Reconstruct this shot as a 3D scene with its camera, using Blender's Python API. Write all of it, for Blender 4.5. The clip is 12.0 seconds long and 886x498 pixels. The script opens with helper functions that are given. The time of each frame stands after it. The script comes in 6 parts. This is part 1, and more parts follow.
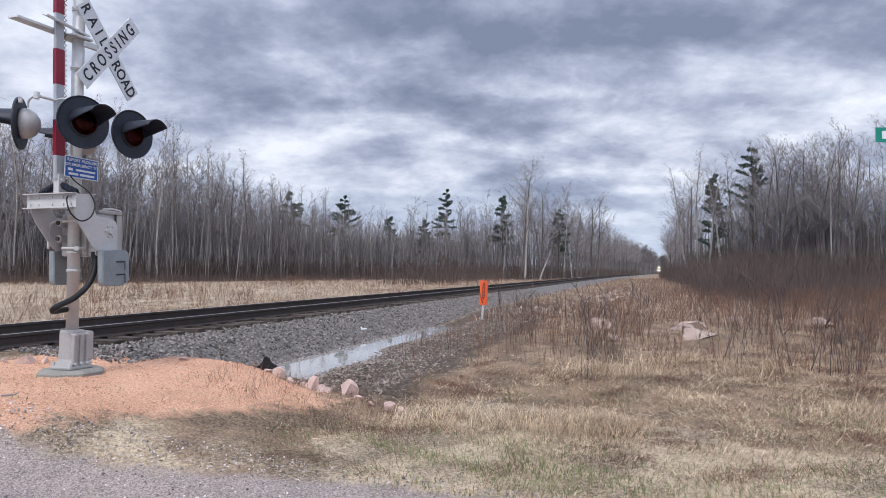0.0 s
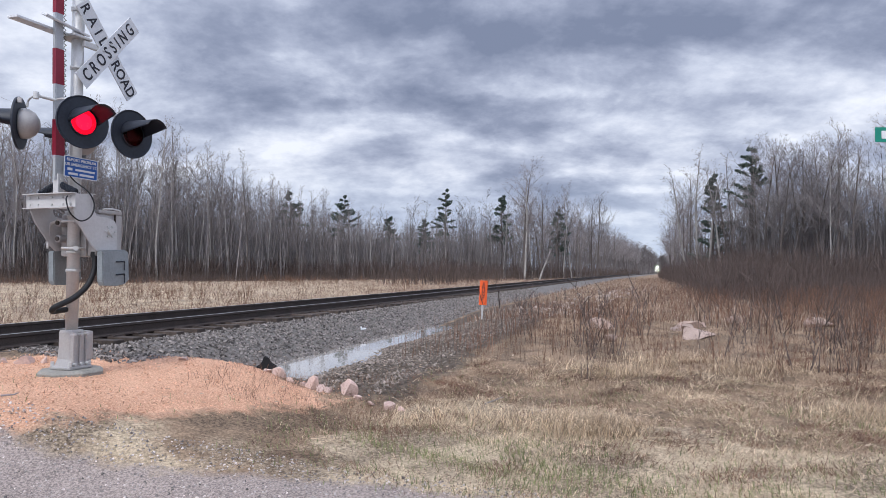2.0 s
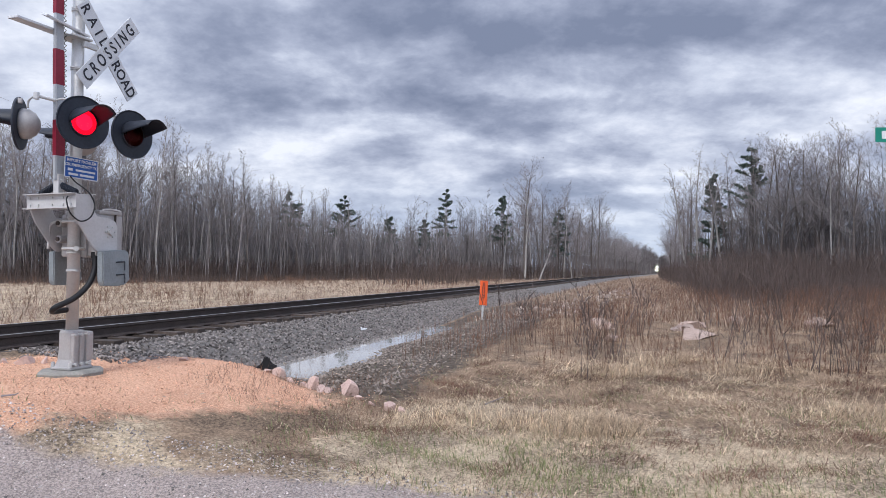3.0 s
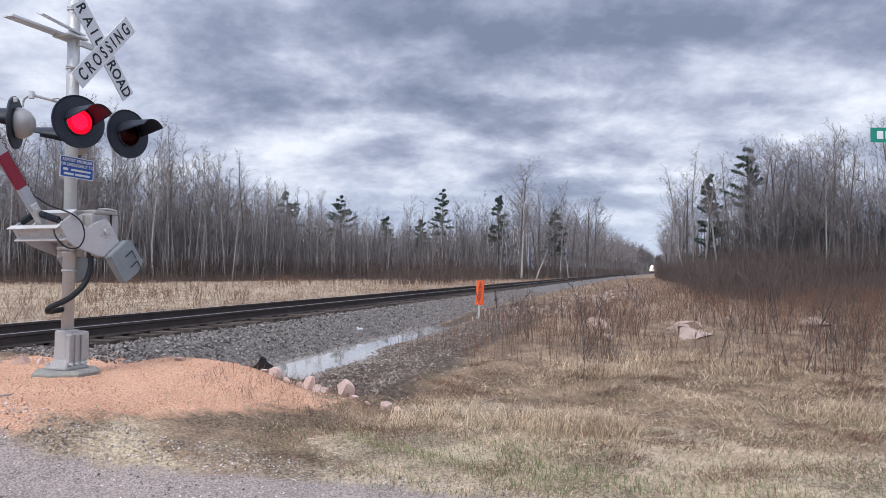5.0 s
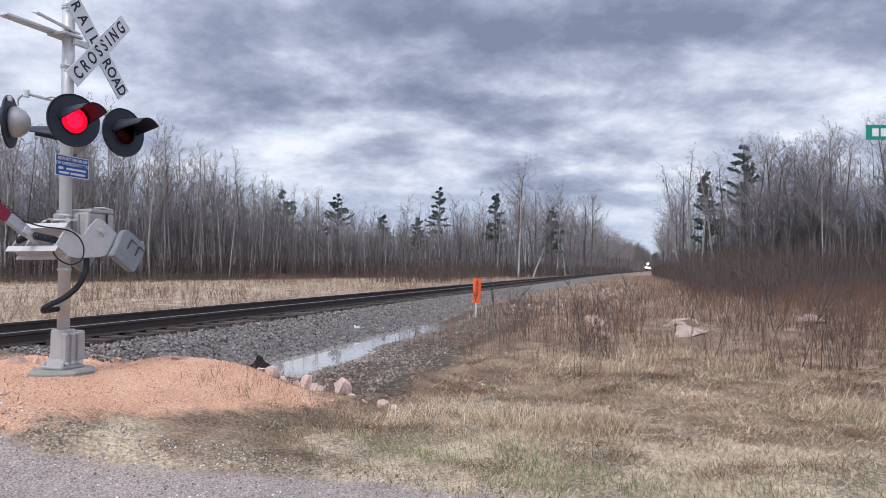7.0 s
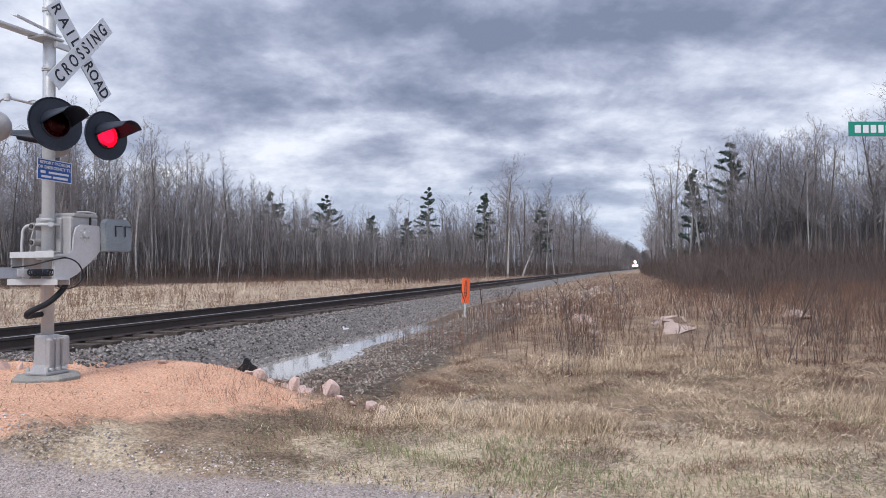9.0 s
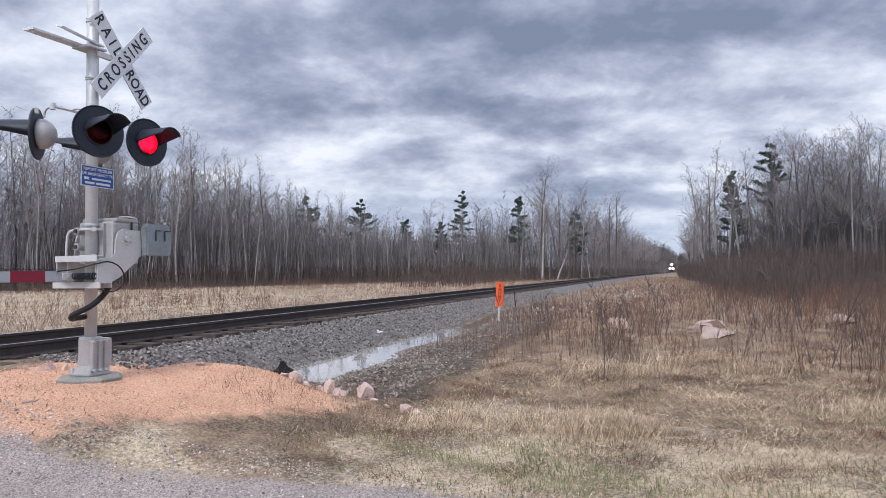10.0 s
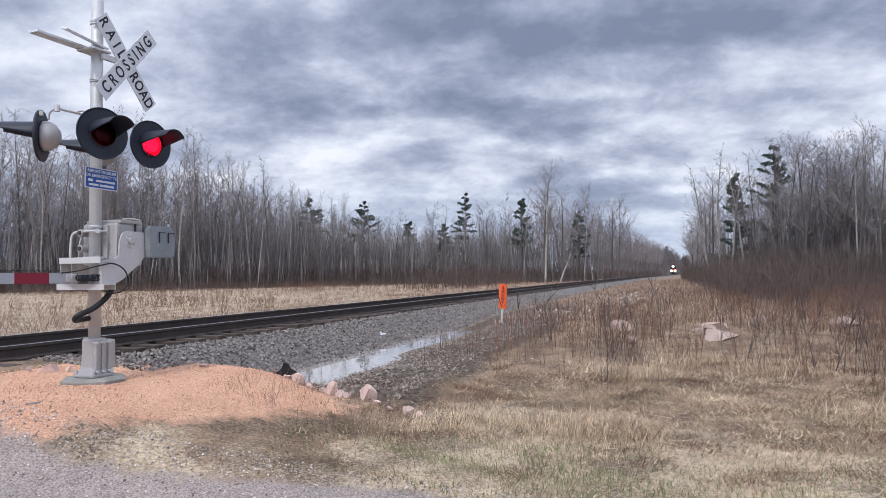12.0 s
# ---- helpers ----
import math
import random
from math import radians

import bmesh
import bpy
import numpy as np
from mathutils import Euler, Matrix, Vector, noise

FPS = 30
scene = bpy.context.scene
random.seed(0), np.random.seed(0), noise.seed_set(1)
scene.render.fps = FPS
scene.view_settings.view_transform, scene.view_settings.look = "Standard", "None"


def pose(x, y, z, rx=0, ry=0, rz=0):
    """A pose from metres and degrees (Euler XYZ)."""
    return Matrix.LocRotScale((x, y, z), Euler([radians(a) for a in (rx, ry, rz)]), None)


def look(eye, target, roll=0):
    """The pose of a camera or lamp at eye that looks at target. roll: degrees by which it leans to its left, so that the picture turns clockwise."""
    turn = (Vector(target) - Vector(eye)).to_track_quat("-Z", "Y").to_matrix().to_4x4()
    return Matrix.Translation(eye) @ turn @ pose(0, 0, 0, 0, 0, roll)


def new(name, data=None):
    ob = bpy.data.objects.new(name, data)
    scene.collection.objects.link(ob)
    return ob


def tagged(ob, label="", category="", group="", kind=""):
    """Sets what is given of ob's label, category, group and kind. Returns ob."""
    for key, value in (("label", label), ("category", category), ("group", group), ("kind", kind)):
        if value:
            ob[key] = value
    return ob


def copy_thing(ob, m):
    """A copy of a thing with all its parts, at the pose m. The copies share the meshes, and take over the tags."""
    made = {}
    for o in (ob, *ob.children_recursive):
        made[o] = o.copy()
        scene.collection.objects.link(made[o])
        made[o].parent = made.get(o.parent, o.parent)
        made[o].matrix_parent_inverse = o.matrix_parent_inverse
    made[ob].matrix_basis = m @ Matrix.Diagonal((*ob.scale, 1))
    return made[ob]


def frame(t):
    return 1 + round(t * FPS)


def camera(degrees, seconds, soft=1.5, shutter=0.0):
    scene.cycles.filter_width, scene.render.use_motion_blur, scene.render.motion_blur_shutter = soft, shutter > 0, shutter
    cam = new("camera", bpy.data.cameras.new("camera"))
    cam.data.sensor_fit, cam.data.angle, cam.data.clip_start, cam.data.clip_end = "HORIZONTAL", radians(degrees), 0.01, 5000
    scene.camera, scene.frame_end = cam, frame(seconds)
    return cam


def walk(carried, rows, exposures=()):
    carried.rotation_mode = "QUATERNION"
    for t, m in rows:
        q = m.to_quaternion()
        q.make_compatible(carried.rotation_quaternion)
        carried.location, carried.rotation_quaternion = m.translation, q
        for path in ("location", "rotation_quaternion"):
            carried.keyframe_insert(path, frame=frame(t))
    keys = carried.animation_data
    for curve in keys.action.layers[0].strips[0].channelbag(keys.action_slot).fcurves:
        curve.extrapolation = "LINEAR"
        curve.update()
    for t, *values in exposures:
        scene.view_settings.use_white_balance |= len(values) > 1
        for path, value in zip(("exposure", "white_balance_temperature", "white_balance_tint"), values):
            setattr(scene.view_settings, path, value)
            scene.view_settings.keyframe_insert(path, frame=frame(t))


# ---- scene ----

def aim(x, y, z, yaw, pitch, lean):
    """A camera pose from its place, its turn, its tilt above level and its lean, in degrees."""
    return pose(x, y, z, 0, 0, yaw) @ pose(0, 0, 0, 90 + pitch, 0, 0) @ pose(0, 0, 0, 0, 0, lean)


# ---- camera and its path ----
cam = camera(65.0, 12.0, soft=0.75)
EYE = 1.6
walk(cam, [
    (0.0, aim(0, 0, EYE, 0.0, 1.80, 0.30)),
    (1.0, aim(0, 0, EYE, -0.03, 1.79, 0.28)),
    (2.0, aim(0, 0, EYE, -0.03, 1.79, 0.29)),
    (3.0, aim(0, 0, EYE, -0.01, 1.81, 0.28)),
    (3.4, aim(0, 0, EYE, -0.04, 1.81, 0.28)),
    (4.6, aim(0, 0, EYE, -0.24, 1.80, 0.28)),
    (5.0, aim(0, 0, EYE, -0.30, 1.79, 0.28)),
    (5.5, aim(0, 0, EYE, -0.40, 1.74, 0.26)),
    (6.0, aim(0, 0, EYE, -0.36, 1.73, 0.26)),
    (6.5, aim(0, 0, EYE, -0.31, 1.70, 0.24)),
    (7.0, aim(0.005, 0, EYE, -0.55, 1.64, 0.13)),
    (7.2, aim(0.008, 0, EYE, -0.68, 1.61, 0.07)),
    (8.0, aim(0.02, 0, EYE, -1.40, 1.58, -0.25)),
    (8.7, aim(0.03, 0, EYE, -1.82, 1.62, -0.52)),
    (9.0, aim(0.035, 0, EYE, -1.42, 1.66, -0.54)),
    (9.5, aim(0.035, 0, EYE, -0.07, 1.72, -0.56)),
    (10.0, aim(0.04, 0, EYE, 1.38, 1.97, -0.58)),
    (10.5, aim(0.04, 0, EYE, 2.27, 2.03, -0.53)),
    (11.0, aim(0.04, 0, EYE, 2.41, 2.06, -0.52)),
    (11.5, aim(0.04, 0, EYE, 2.05, 2.10, -0.54)),
    (12.0, aim(0.04, 0, EYE, 1.63, 2.14, -0.52)),
])

# ---- the plan: track line, road line, ground heights ----
TB = radians(16.57)
U = np.array([math.sin(TB), math.cos(TB)])      # along the track, away from the camera
N = np.array([math.cos(TB), -math.sin(TB)])     # to the right of the track
RX = np.array([0.407, 0.914])                   # away from the road, across it
TRACK_O = -8.72
RAIL_TOP = 0.75


def bend(s):
    """The slow curve of the line to the right, in metres: it turns two degrees between 60 and 200 m, then runs straight."""
    s = np.asarray(s, float)
    return np.where(s < 200, 0.035 * np.clip(s - 60, 0, 140) ** 2 / 280, 0.035 * (s - 130))


def ramp(a, b, v):
    t = np.clip((np.asarray(v, float) - a) / (b - a), 0, 1)
    return t * t * (3 - 2 * t)


def to_xy(o, s):
    o, s = np.asarray(o, float), np.asarray(s, float)
    oo = o + bend(s)
    return oo * N[0] + s * U[0], oo * N[1] + s * U[1]


def to_os(x, y):
    s = x * U[0] + y * U[1]
    return x * N[0] + y * N[1] - bend(s), s


def road_q(x, y):
    return x * RX[0] + y * RX[1] - 4.19


def waves(x, y):
    """Uneven ground, some centimetres."""
    return (0.035 * np.sin(x * 0.9 + 1.3 * np.sin(y * 0.55)) + 0.03 * np.sin(y * 1.3 + 0.8 * np.sin(x * 0.7) + 2)
            + 0.02 * np.sin(x * 2.3 + y * 1.7) + 0.020 * np.sin(x * 4.1 - y * 3.3 + 1.0) + 0.008 * np.sin(7.7 * x + 6.1 * y))


WATER_Z = 0.10


def height(x, y):
    x, y = np.asarray(x, float), np.asarray(y, float)
    o, s = to_os(x, y)
    q = road_q(x, y)
    field = 0.24 + waves(x, y) + 0.10 * ramp(6, 30, o) - 0.18 * ramp(-4.0, -1.0, o) * (1 - ramp(2.6, 5.5, np.abs(q - 3.6) + 2.2))
    ditch = 0.065 + 0.012 * np.sin(s * 1.1) + 0.22 * ramp(17.0, 23, s)
    land = ditch + (field - ditch) * ramp(-5.22, -3.95, o - 0.38 * (1 - ramp(9.0, 14.0, s)) + 0.07 * np.sin(s * 0.8) + 0.05 * np.sin(s * 2.1))
    fill = 0.06 + 0.49 * (1 - ramp(-5.4, -2.2, o)) + 0.35 * waves(x, y)
    z = fill + (land - fill) * ramp(2.05, 3.45, q + 0.2 * np.sin(o * 1.7))
    q = q + 0.8 * (1 - ramp(-5.0, -2.5, o))
    road = 0.03 + 0.62 * (1 - ramp(-7.0, -3.2, o))
    z = road + (z - road) * ramp(-0.5, 0.4, q)
    bed = 0.505 - 0.445 * ramp(1.4, 3.3, o - TRACK_O)
    left = 0.505 - 0.23 * ramp(1.7, 3.4, TRACK_O - o) + 0.6 * waves(x, y) * ramp(2.5, 5, TRACK_O - o)
    z = np.where(o < TRACK_O, left, np.where(o < TRACK_O + 3.8, np.maximum(bed, z), z))
    return z


# ---- sky, sun and light ----
# cloud masses ahead: bearing and height (tangents), half width, half height, thin (+) or thick (-)
CLOUDS = [(0.24, 0.345, 0.3, 0.03, -0.072), (0.55, 0.35, 0.16, 0.04, -0.0216), (-0.36, 0.305, 0.1, 0.045, -0.0504), (-0.11, 0.24, 0.17, 0.016, -0.0576),
          (0.32, 0.24, 0.24, 0.014, -0.0504), (0.1, 0.205, 0.12, 0.012, -0.0432), (-0.3, 0.385, 0.16, 0.02, -0.0216), (-0.2, 0.205, 0.12, 0.014, -0.036),
          (0.45, 0.185, 0.2, 0.012, -0.0216), (0.24, 0.105, 0.13, 0.03, -0.036), (-0.14, 0.165, 0.05, 0.008, -0.036),
          (0.1, 0.27, 0.16, 0.016, 0.0558), (0.31, 0.31, 0.06, 0.018, 0.0372), (-0.07, 0.2, 0.12, 0.016, 0.0558), (-0.06, 0.121, 0.055, 0.01, 0.0558),
          (0.23, 0.148, 0.06, 0.012, 0.062), (0.34, 0.132, 0.04, 0.014, 0.0744), (0.57, 0.228, 0.14, 0.02, 0.062), (-0.15, 0.285, 0.06, 0.012, 0.031),
          (-0.33, 0.15, 0.1, 0.02, 0.0434), (-0.56, 0.27, 0.12, 0.05, 0.012), (0.28, 0.075, 0.08, 0.006, 0.0372)]


def cloud_colour(nt, vec, masses=()):
    """Nodes for a broken grey cloud cover seen along the direction vec. Returns a colour socket."""
    n, l = nt.nodes, nt.links

    def math_node(op, a, b=None, clamp=False):
        m = n.new("ShaderNodeMath")
        m.operation, m.use_clamp = op, clamp
        for i, v in enumerate((a, b)):
            if v is None:
                continue
            if isinstance(v, (int, float)):
                m.inputs[i].default_value = v
            else:
                l.new(v, m.inputs[i])
        return m.outputs[0]

    norm = n.new("ShaderNodeVectorMath")
    norm.operation = "NORMALIZE"
    l.new(vec, norm.inputs[0])
    sep = n.new("ShaderNodeSeparateXYZ")
    l.new(norm.outputs[0], sep.inputs[0])
    up = math_node("ADD", math_node("MAXIMUM", sep.outputs["Z"], 0.0), 0.34)
    comb = n.new("ShaderNodeCombineXYZ")
    l.new(math_node("DIVIDE", sep.outputs["X"], up), comb.inputs["X"])
    l.new(math_node("DIVIDE", sep.outputs["Y"], up), comb.inputs["Y"])

    def fbm(scale, detail, rough, off, stretch=(1, 1, 1), distort=0.0):
        mp = n.new("ShaderNodeMapping")
        mp.inputs["Location"].default_value = off
        mp.inputs["Scale"].default_value = stretch
        l.new(comb.outputs[0], mp.inputs[0])
        t = n.new("ShaderNodeTexNoise")
        t.inputs["Scale"].default_value, t.inputs["Detail"].default_value = scale, detail
        t.inputs["Roughness"].default_value, t.inputs["Distortion"].default_value = rough, distort
        l.new(mp.outputs[0], t.inputs["Vector"])
        return t.outputs["Fac"]

    big = fbm(1.3, 2.0, 0.5, CLOUD_OFF, (0.8, 1.05, 1), 0.1)
    mid = fbm(3.6, 6.0, 0.60, (7.3, 2.2, 0), (0.9, 1.0, 1), 0.12)
    fine = fbm(10.0, 7.0, 0.6, (1.1, 5.7, 0), (0.95, 1.0, 1), 0.08)
    mix = math_node("ADD", math_node("ADD", math_node("MULTIPLY", big, 0.40), math_node("MULTIPLY", mid, 0.52)), math_node("MULTIPLY", fine, 0.12))
    mix = math_node("SUBTRACT", mix, math_node("MULTIPLY", sep.outputs["X"], 0.012))
    if masses:
        # the large masses, their outlines torn by the cloud noise
        ahead = math_node("MAXIMUM", sep.outputs["Y"], 0.05)
        tear = fbm(4.2, 5.0, 0.6, (4.4, 9.1, 0), (1, 1, 1), 0.3)
        tear2 = fbm(3.4, 5.0, 0.6, (8.8, 1.3, 0), (1, 1, 1), 0.3)
        u = math_node("ADD", math_node("DIVIDE", sep.outputs["X"], ahead), math_node("MULTIPLY", math_node("SUBTRACT", tear, 0.5), 0.30))
        v = math_node("ADD", math_node("DIVIDE", sep.outputs["Z"], ahead), math_node("MULTIPLY", math_node("SUBTRACT", tear2, 0.5), 0.085))
        for u0, v0, w, h, k in masses:
            du = math_node("DIVIDE", math_node("SUBTRACT", u, u0), w)
            dv = math_node("DIVIDE", math_node("SUBTRACT", v, v0), h)
            r2 = math_node("ADD", math_node("MULTIPLY", du, du), math_node("MULTIPLY", dv, dv))
            mix = math_node("ADD", mix, math_node("MULTIPLY", math_node("DIVIDE", 1.0, math_node("ADD", math_node("MULTIPLY", r2, r2), 1.0)), k))
    mix = math_node("ADD", mix, math_node("MULTIPLY", math_node("SUBTRACT", 1.0, math_node("MULTIPLY", sep.outputs["Z"], 4.0), True), 0.05))
    rampn = n.new("ShaderNodeValToRGB")
    el = rampn.color_ramp.elements
    el[0].position, el[0].color = 0.385, (0.188, 0.225, 0.331, 1)
    el[1].position, el[1].color = 0.66, (0.79, 0.83, 0.93, 1)
    for p, c in ((0.45, (0.262, 0.302, 0.420, 1)), (0.51, (0.375, 0.42, 0.55, 1)), (0.575, (0.545, 0.595, 0.725, 1))):
        e = el.new(p)
        e.color = c
    l.new(mix, rampn.inputs[0])
    # clearer blue air low over the horizon
    low = n.new("ShaderNodeMix")
    low.data_type = "RGBA"
    low.inputs[7].default_value = (0.425, 0.530, 0.704, 1)
    l.new(math_node("MULTIPLY", math_node("SUBTRACT", 1.0, math_node("MULTIPLY", sep.outputs["Z"], 7.0), True), 0.6), low.inputs[0])
    l.new(rampn.outputs[0], low.inputs[6])
    return low.outputs[2], sep.outputs["Z"], math_node


CLOUD_OFF = (3.1, 0.4, 0)
SUN_UP, SUN_AZ = radians(48), radians(200)
world = bpy.data.worlds.new("overcast_sky")
scene.world = world
world.use_nodes = True
nt = world.node_tree
nt.nodes.clear()
tc = nt.nodes.new("ShaderNodeTexCoord")
col, zz, mth = cloud_colour(nt, tc.outputs["Generated"])
sky = nt.nodes.new("ShaderNodeTexSky")
sky.sky_type, sky.sun_disc, sky.sun_elevation, sky.sun_rotation = "NISHITA", False, SUN_UP, SUN_AZ
bg_sky = nt.nodes.new("ShaderNodeBackground")
bg_sky.inputs["Strength"].default_value = 0.05
nt.links.new(sky.outputs[0], bg_sky.inputs["Color"])
bg_cloud = nt.nodes.new("ShaderNodeBackground")
nt.links.new(col, bg_cloud.inputs["Color"])
# an overcast sky is brightest overhead
nt.links.new(mth("ADD", mth("MULTIPLY", mth("MAXIMUM", zz, 0.0), 1.8), 0.95), bg_cloud.inputs["Strength"])
add = nt.nodes.new("ShaderNodeAddShader")
nt.links.new(bg_sky.outputs[0], add.inputs[0])
nt.links.new(bg_cloud.outputs[0], add.inputs[1])
out = nt.nodes.new("ShaderNodeOutputWorld")
nt.links.new(add.outputs[0], out.inputs["Surface"])

sun_data = bpy.data.lights.new("sun", "SUN")
sun_data.energy, sun_data.angle, sun_data.color = 2.1, radians(12), (1.0, 0.98, 0.96)
sun = new("sun", sun_data)
sun.matrix_world = look((0, 0, 50), (-50 * math.sin(SUN_AZ) / math.tan(SUN_UP), -50 * math.cos(SUN_AZ) / math.tan(SUN_UP), 0))
scene.view_settings.exposure = 0.0


# ---- materials ----
def material(name, base, rough=0.8, metal=0.0, dark=None, scale=6.0, fine=60.0, bump=0.3, bump_scale=40.0, random_tint=0.0, island=0.0, spec=0.3, coords="Object", ramp_at=(0.35, 0.65), dist=0.02):
    """A procedural surface: two tones mixed by coarse and fine noise, with a fine relief."""
    m = bpy.data.materials.new(name)
    m.use_nodes = True
    nt = m.node_tree
    n, l = nt.nodes, nt.links
    bs = n["Principled BSDF"]
    bs.inputs["Roughness"].default_value, bs.inputs["Metallic"].default_value = rough, metal
    bs.inputs["Specular IOR Level"].default_value = spec
    tc = n.new("ShaderNodeTexCoord")
    a = n.new("ShaderNodeTexNoise")
    a.inputs["Scale"].default_value, a.inputs["Detail"].default_value = scale, 4
    b = n.new("ShaderNodeTexNoise")
    b.inputs["Scale"].default_value, b.inputs["Detail"].default_value = fine, 3
    for t in (a, b):
        l.new(tc.outputs[coords], t.inputs["Vector"])
    mx = n.new("ShaderNodeMix")
    mx.inputs[0].default_value = 0.5
    l.new(a.outputs["Fac"], mx.inputs[2])
    l.new(b.outputs["Fac"], mx.inputs[3])
    r = n.new("ShaderNodeValToRGB")
    dark = dark or tuple(c * 0.6 for c in base)
    r.color_ramp.elements[0].position, r.color_ramp.elements[0].color = ramp_at[0], (*dark, 1)
    r.color_ramp.elements[1].position, r.color_ramp.elements[1].color = ramp_at[1], (*base, 1)
    l.new(mx.outputs[0], r.inputs[0])
    colour = r.outputs[0]
    if random_tint or island:
        hs = n.new("ShaderNodeHueSaturation")
        mr = n.new("ShaderNodeMapRange")
        amount = random_tint or island
        mr.inputs["To Min"].default_value, mr.inputs["To Max"].default_value = 1 - amount, 1 + amount
        if random_tint:
            l.new(n.new("ShaderNodeObjectInfo").outputs["Random"], mr.inputs["Value"])
        else:
            l.new(n.new("ShaderNodeNewGeometry").outputs["Random Per Island"], mr.inputs["Value"])
        l.new(mr.outputs[0], hs.inputs["Value"])
        l.new(colour, hs.inputs["Color"])
        colour = hs.outputs[0]
    l.new(colour, bs.inputs["Base Color"])
    if bump:
        c = n.new("ShaderNodeTexNoise")
        c.inputs["Scale"].default_value, c.inputs["Detail"].default_value = bump_scale, 4
        l.new(tc.outputs[coords], c.inputs["Vector"])
        bp = n.new("ShaderNodeBump")
        bp.inputs["Strength"].default_value, bp.inputs["Distance"].default_value = bump, dist
        l.new(c.outputs["Fac"], bp.inputs["Height"])
        l.new(bp.outputs[0], bs.inputs["Normal"])
    return m


def glow(name, colour, strength):
    m = bpy.data.materials.new(name)
    m.use_nodes = True
    bs = m.node_tree.nodes["Principled BSDF"]
    bs.inputs["Base Color"].default_value = (*colour, 1)
    bs.inputs["Emission Color"].default_value = (*colour, 1)
    bs.inputs["Emission Strength"].default_value = strength
    return m


M_GALV = material("galvanised_steel", (0.56, 0.555, 0.55), 0.42, 0.25, (0.45, 0.445, 0.44), 5, 70, 0.08, 60)
M_CAST = material("grey_painted_casting", (0.44, 0.42, 0.41), 0.5, 0.35, (0.37, 0.352, 0.345), 7, 50, 0.12, 80)
M_CREAM = material("white_painted_steel", (0.53, 0.515, 0.51), 0.5, 0.0, (0.45, 0.435, 0.43), 5, 45, 0.08, 60)
M_GREY = material("grey_painted_plate", (0.25, 0.275, 0.29), 0.55, 0.0, (0.18, 0.20, 0.21), 6, 50, 0.08, 60)
# black with a bluish lift painted in for haze
M_BLACK = material("black_lamp_paint", (0.022, 0.027, 0.040), 0.5, 0.0, (0.015, 0.018, 0.027), 5, 40, 0.05, 50)
M_RUBBER = material("black_rubber", (0.018, 0.018, 0.02), 0.55, 0.0, None, 9, 90, 0.1, 90)
M_WHITE = material("reflective_white", (0.66, 0.67, 0.69), 0.45, 0.0, (0.54, 0.55, 0.57), 4, 60, 0.03, 90)
M_INK = material("black_sign_ink", (0.03, 0.03, 0.04), 0.5, 0.0, None, 9, 90, 0)
M_RED = material("reflective_red", (0.24, 0.017, 0.038), 0.42, 0.0, (0.19, 0.013, 0.03), 5, 60, 0.03, 90)
M_ARM = material("grey_white_arm_sheeting", (0.40, 0.415, 0.44), 0.45, 0.0, (0.32, 0.335, 0.36), 4, 50, 0.03, 80)
M_BLUE = material("blue_sign_sheeting", (0.025, 0.10, 0.36), 0.45, 0.0, (0.02, 0.08, 0.29), 5, 60, 0.02, 80)
M_GREEN = material("green_sign_sheeting", (0.01, 0.22, 0.16), 0.45, 0.0, (0.01, 0.17, 0.12), 5, 60, 0.02, 80)
M_ORANGE = material("orange_marker_plastic", (0.85, 0.13, 0.03), 0.5, 0.0, (0.70, 0.10, 0.03), 6, 50, 0.05, 60)
M_RAIL = material("rusty_rail_steel", (0.085, 0.065, 0.058), 0.65, 0.3, (0.05, 0.04, 0.036), 3, 40, 0.2, 60)
M_RAILHEAD = material("worn_rail_head", (0.42, 0.40, 0.39), 0.38, 0.8, (0.27, 0.25, 0.24), 2, 30, 0.05, 60)
M_TIE = material("creosoted_timber", (0.095, 0.072, 0.060), 0.85, 0.0, (0.045, 0.035, 0.03), 8, 60, 0.5, 40, random_tint=0.35)
M_STONE = material("ballast_stone", (0.245, 0.215, 0.195), 0.8, 0.0, (0.115, 0.10, 0.092), 9, 70, 0.3, 60, island=0.75)
M_PINKROCK = material("pink_granite", (0.64, 0.47, 0.40), 0.85, 0.0, (0.44, 0.31, 0.27), 4, 45, 0.6, 25, random_tint=0.25)
M_GREYROCK = material("weathered_boulder", (0.46, 0.345, 0.285), 0.9, 0.0, (0.27, 0.20, 0.17), 3, 35, 0.6, 20, random_tint=0.2)
M_PEBBLE = material("pink_pebble", (0.76, 0.45, 0.30), 0.85, 0.0, (0.42, 0.22, 0.14), 9, 70, 0.2, 60, island=0.4)
M_ROADSTONE = material("road_grit", (0.56, 0.49, 0.455), 0.85, 0.0, (0.15, 0.13, 0.122), 6, 50, 0.2, 60, island=0.65)
M_BARK = material("grey_brown_bark", (0.15, 0.128, 0.12), 0.9, 0.0, (0.085, 0.072, 0.067), 3, 20, 0.3, 15, random_tint=0.3)
M_PALEBARK = material("pale_aspen_bark", (0.44, 0.42, 0.405), 0.85, 0.0, (0.17, 0.155, 0.145), 2.5, 14, 0.2, 15, random_tint=0.2)
# pale grey twigs, lightened further in place of haze over the crowns
M_TWIG = material("bare_twigs", (0.27, 0.245, 0.245), 0.9, 0.0, (0.165, 0.148, 0.148), 2, 10, 0, random_tint=0.25)
# far woods: bark tones lightened so the colour carries the haze of distance
M_TWIGHAZE = material("hazed_bare_woodland", (0.178, 0.160, 0.160), 0.9, 0.0, (0.09, 0.08, 0.081), 0.5, 6, 0, island=0.35)
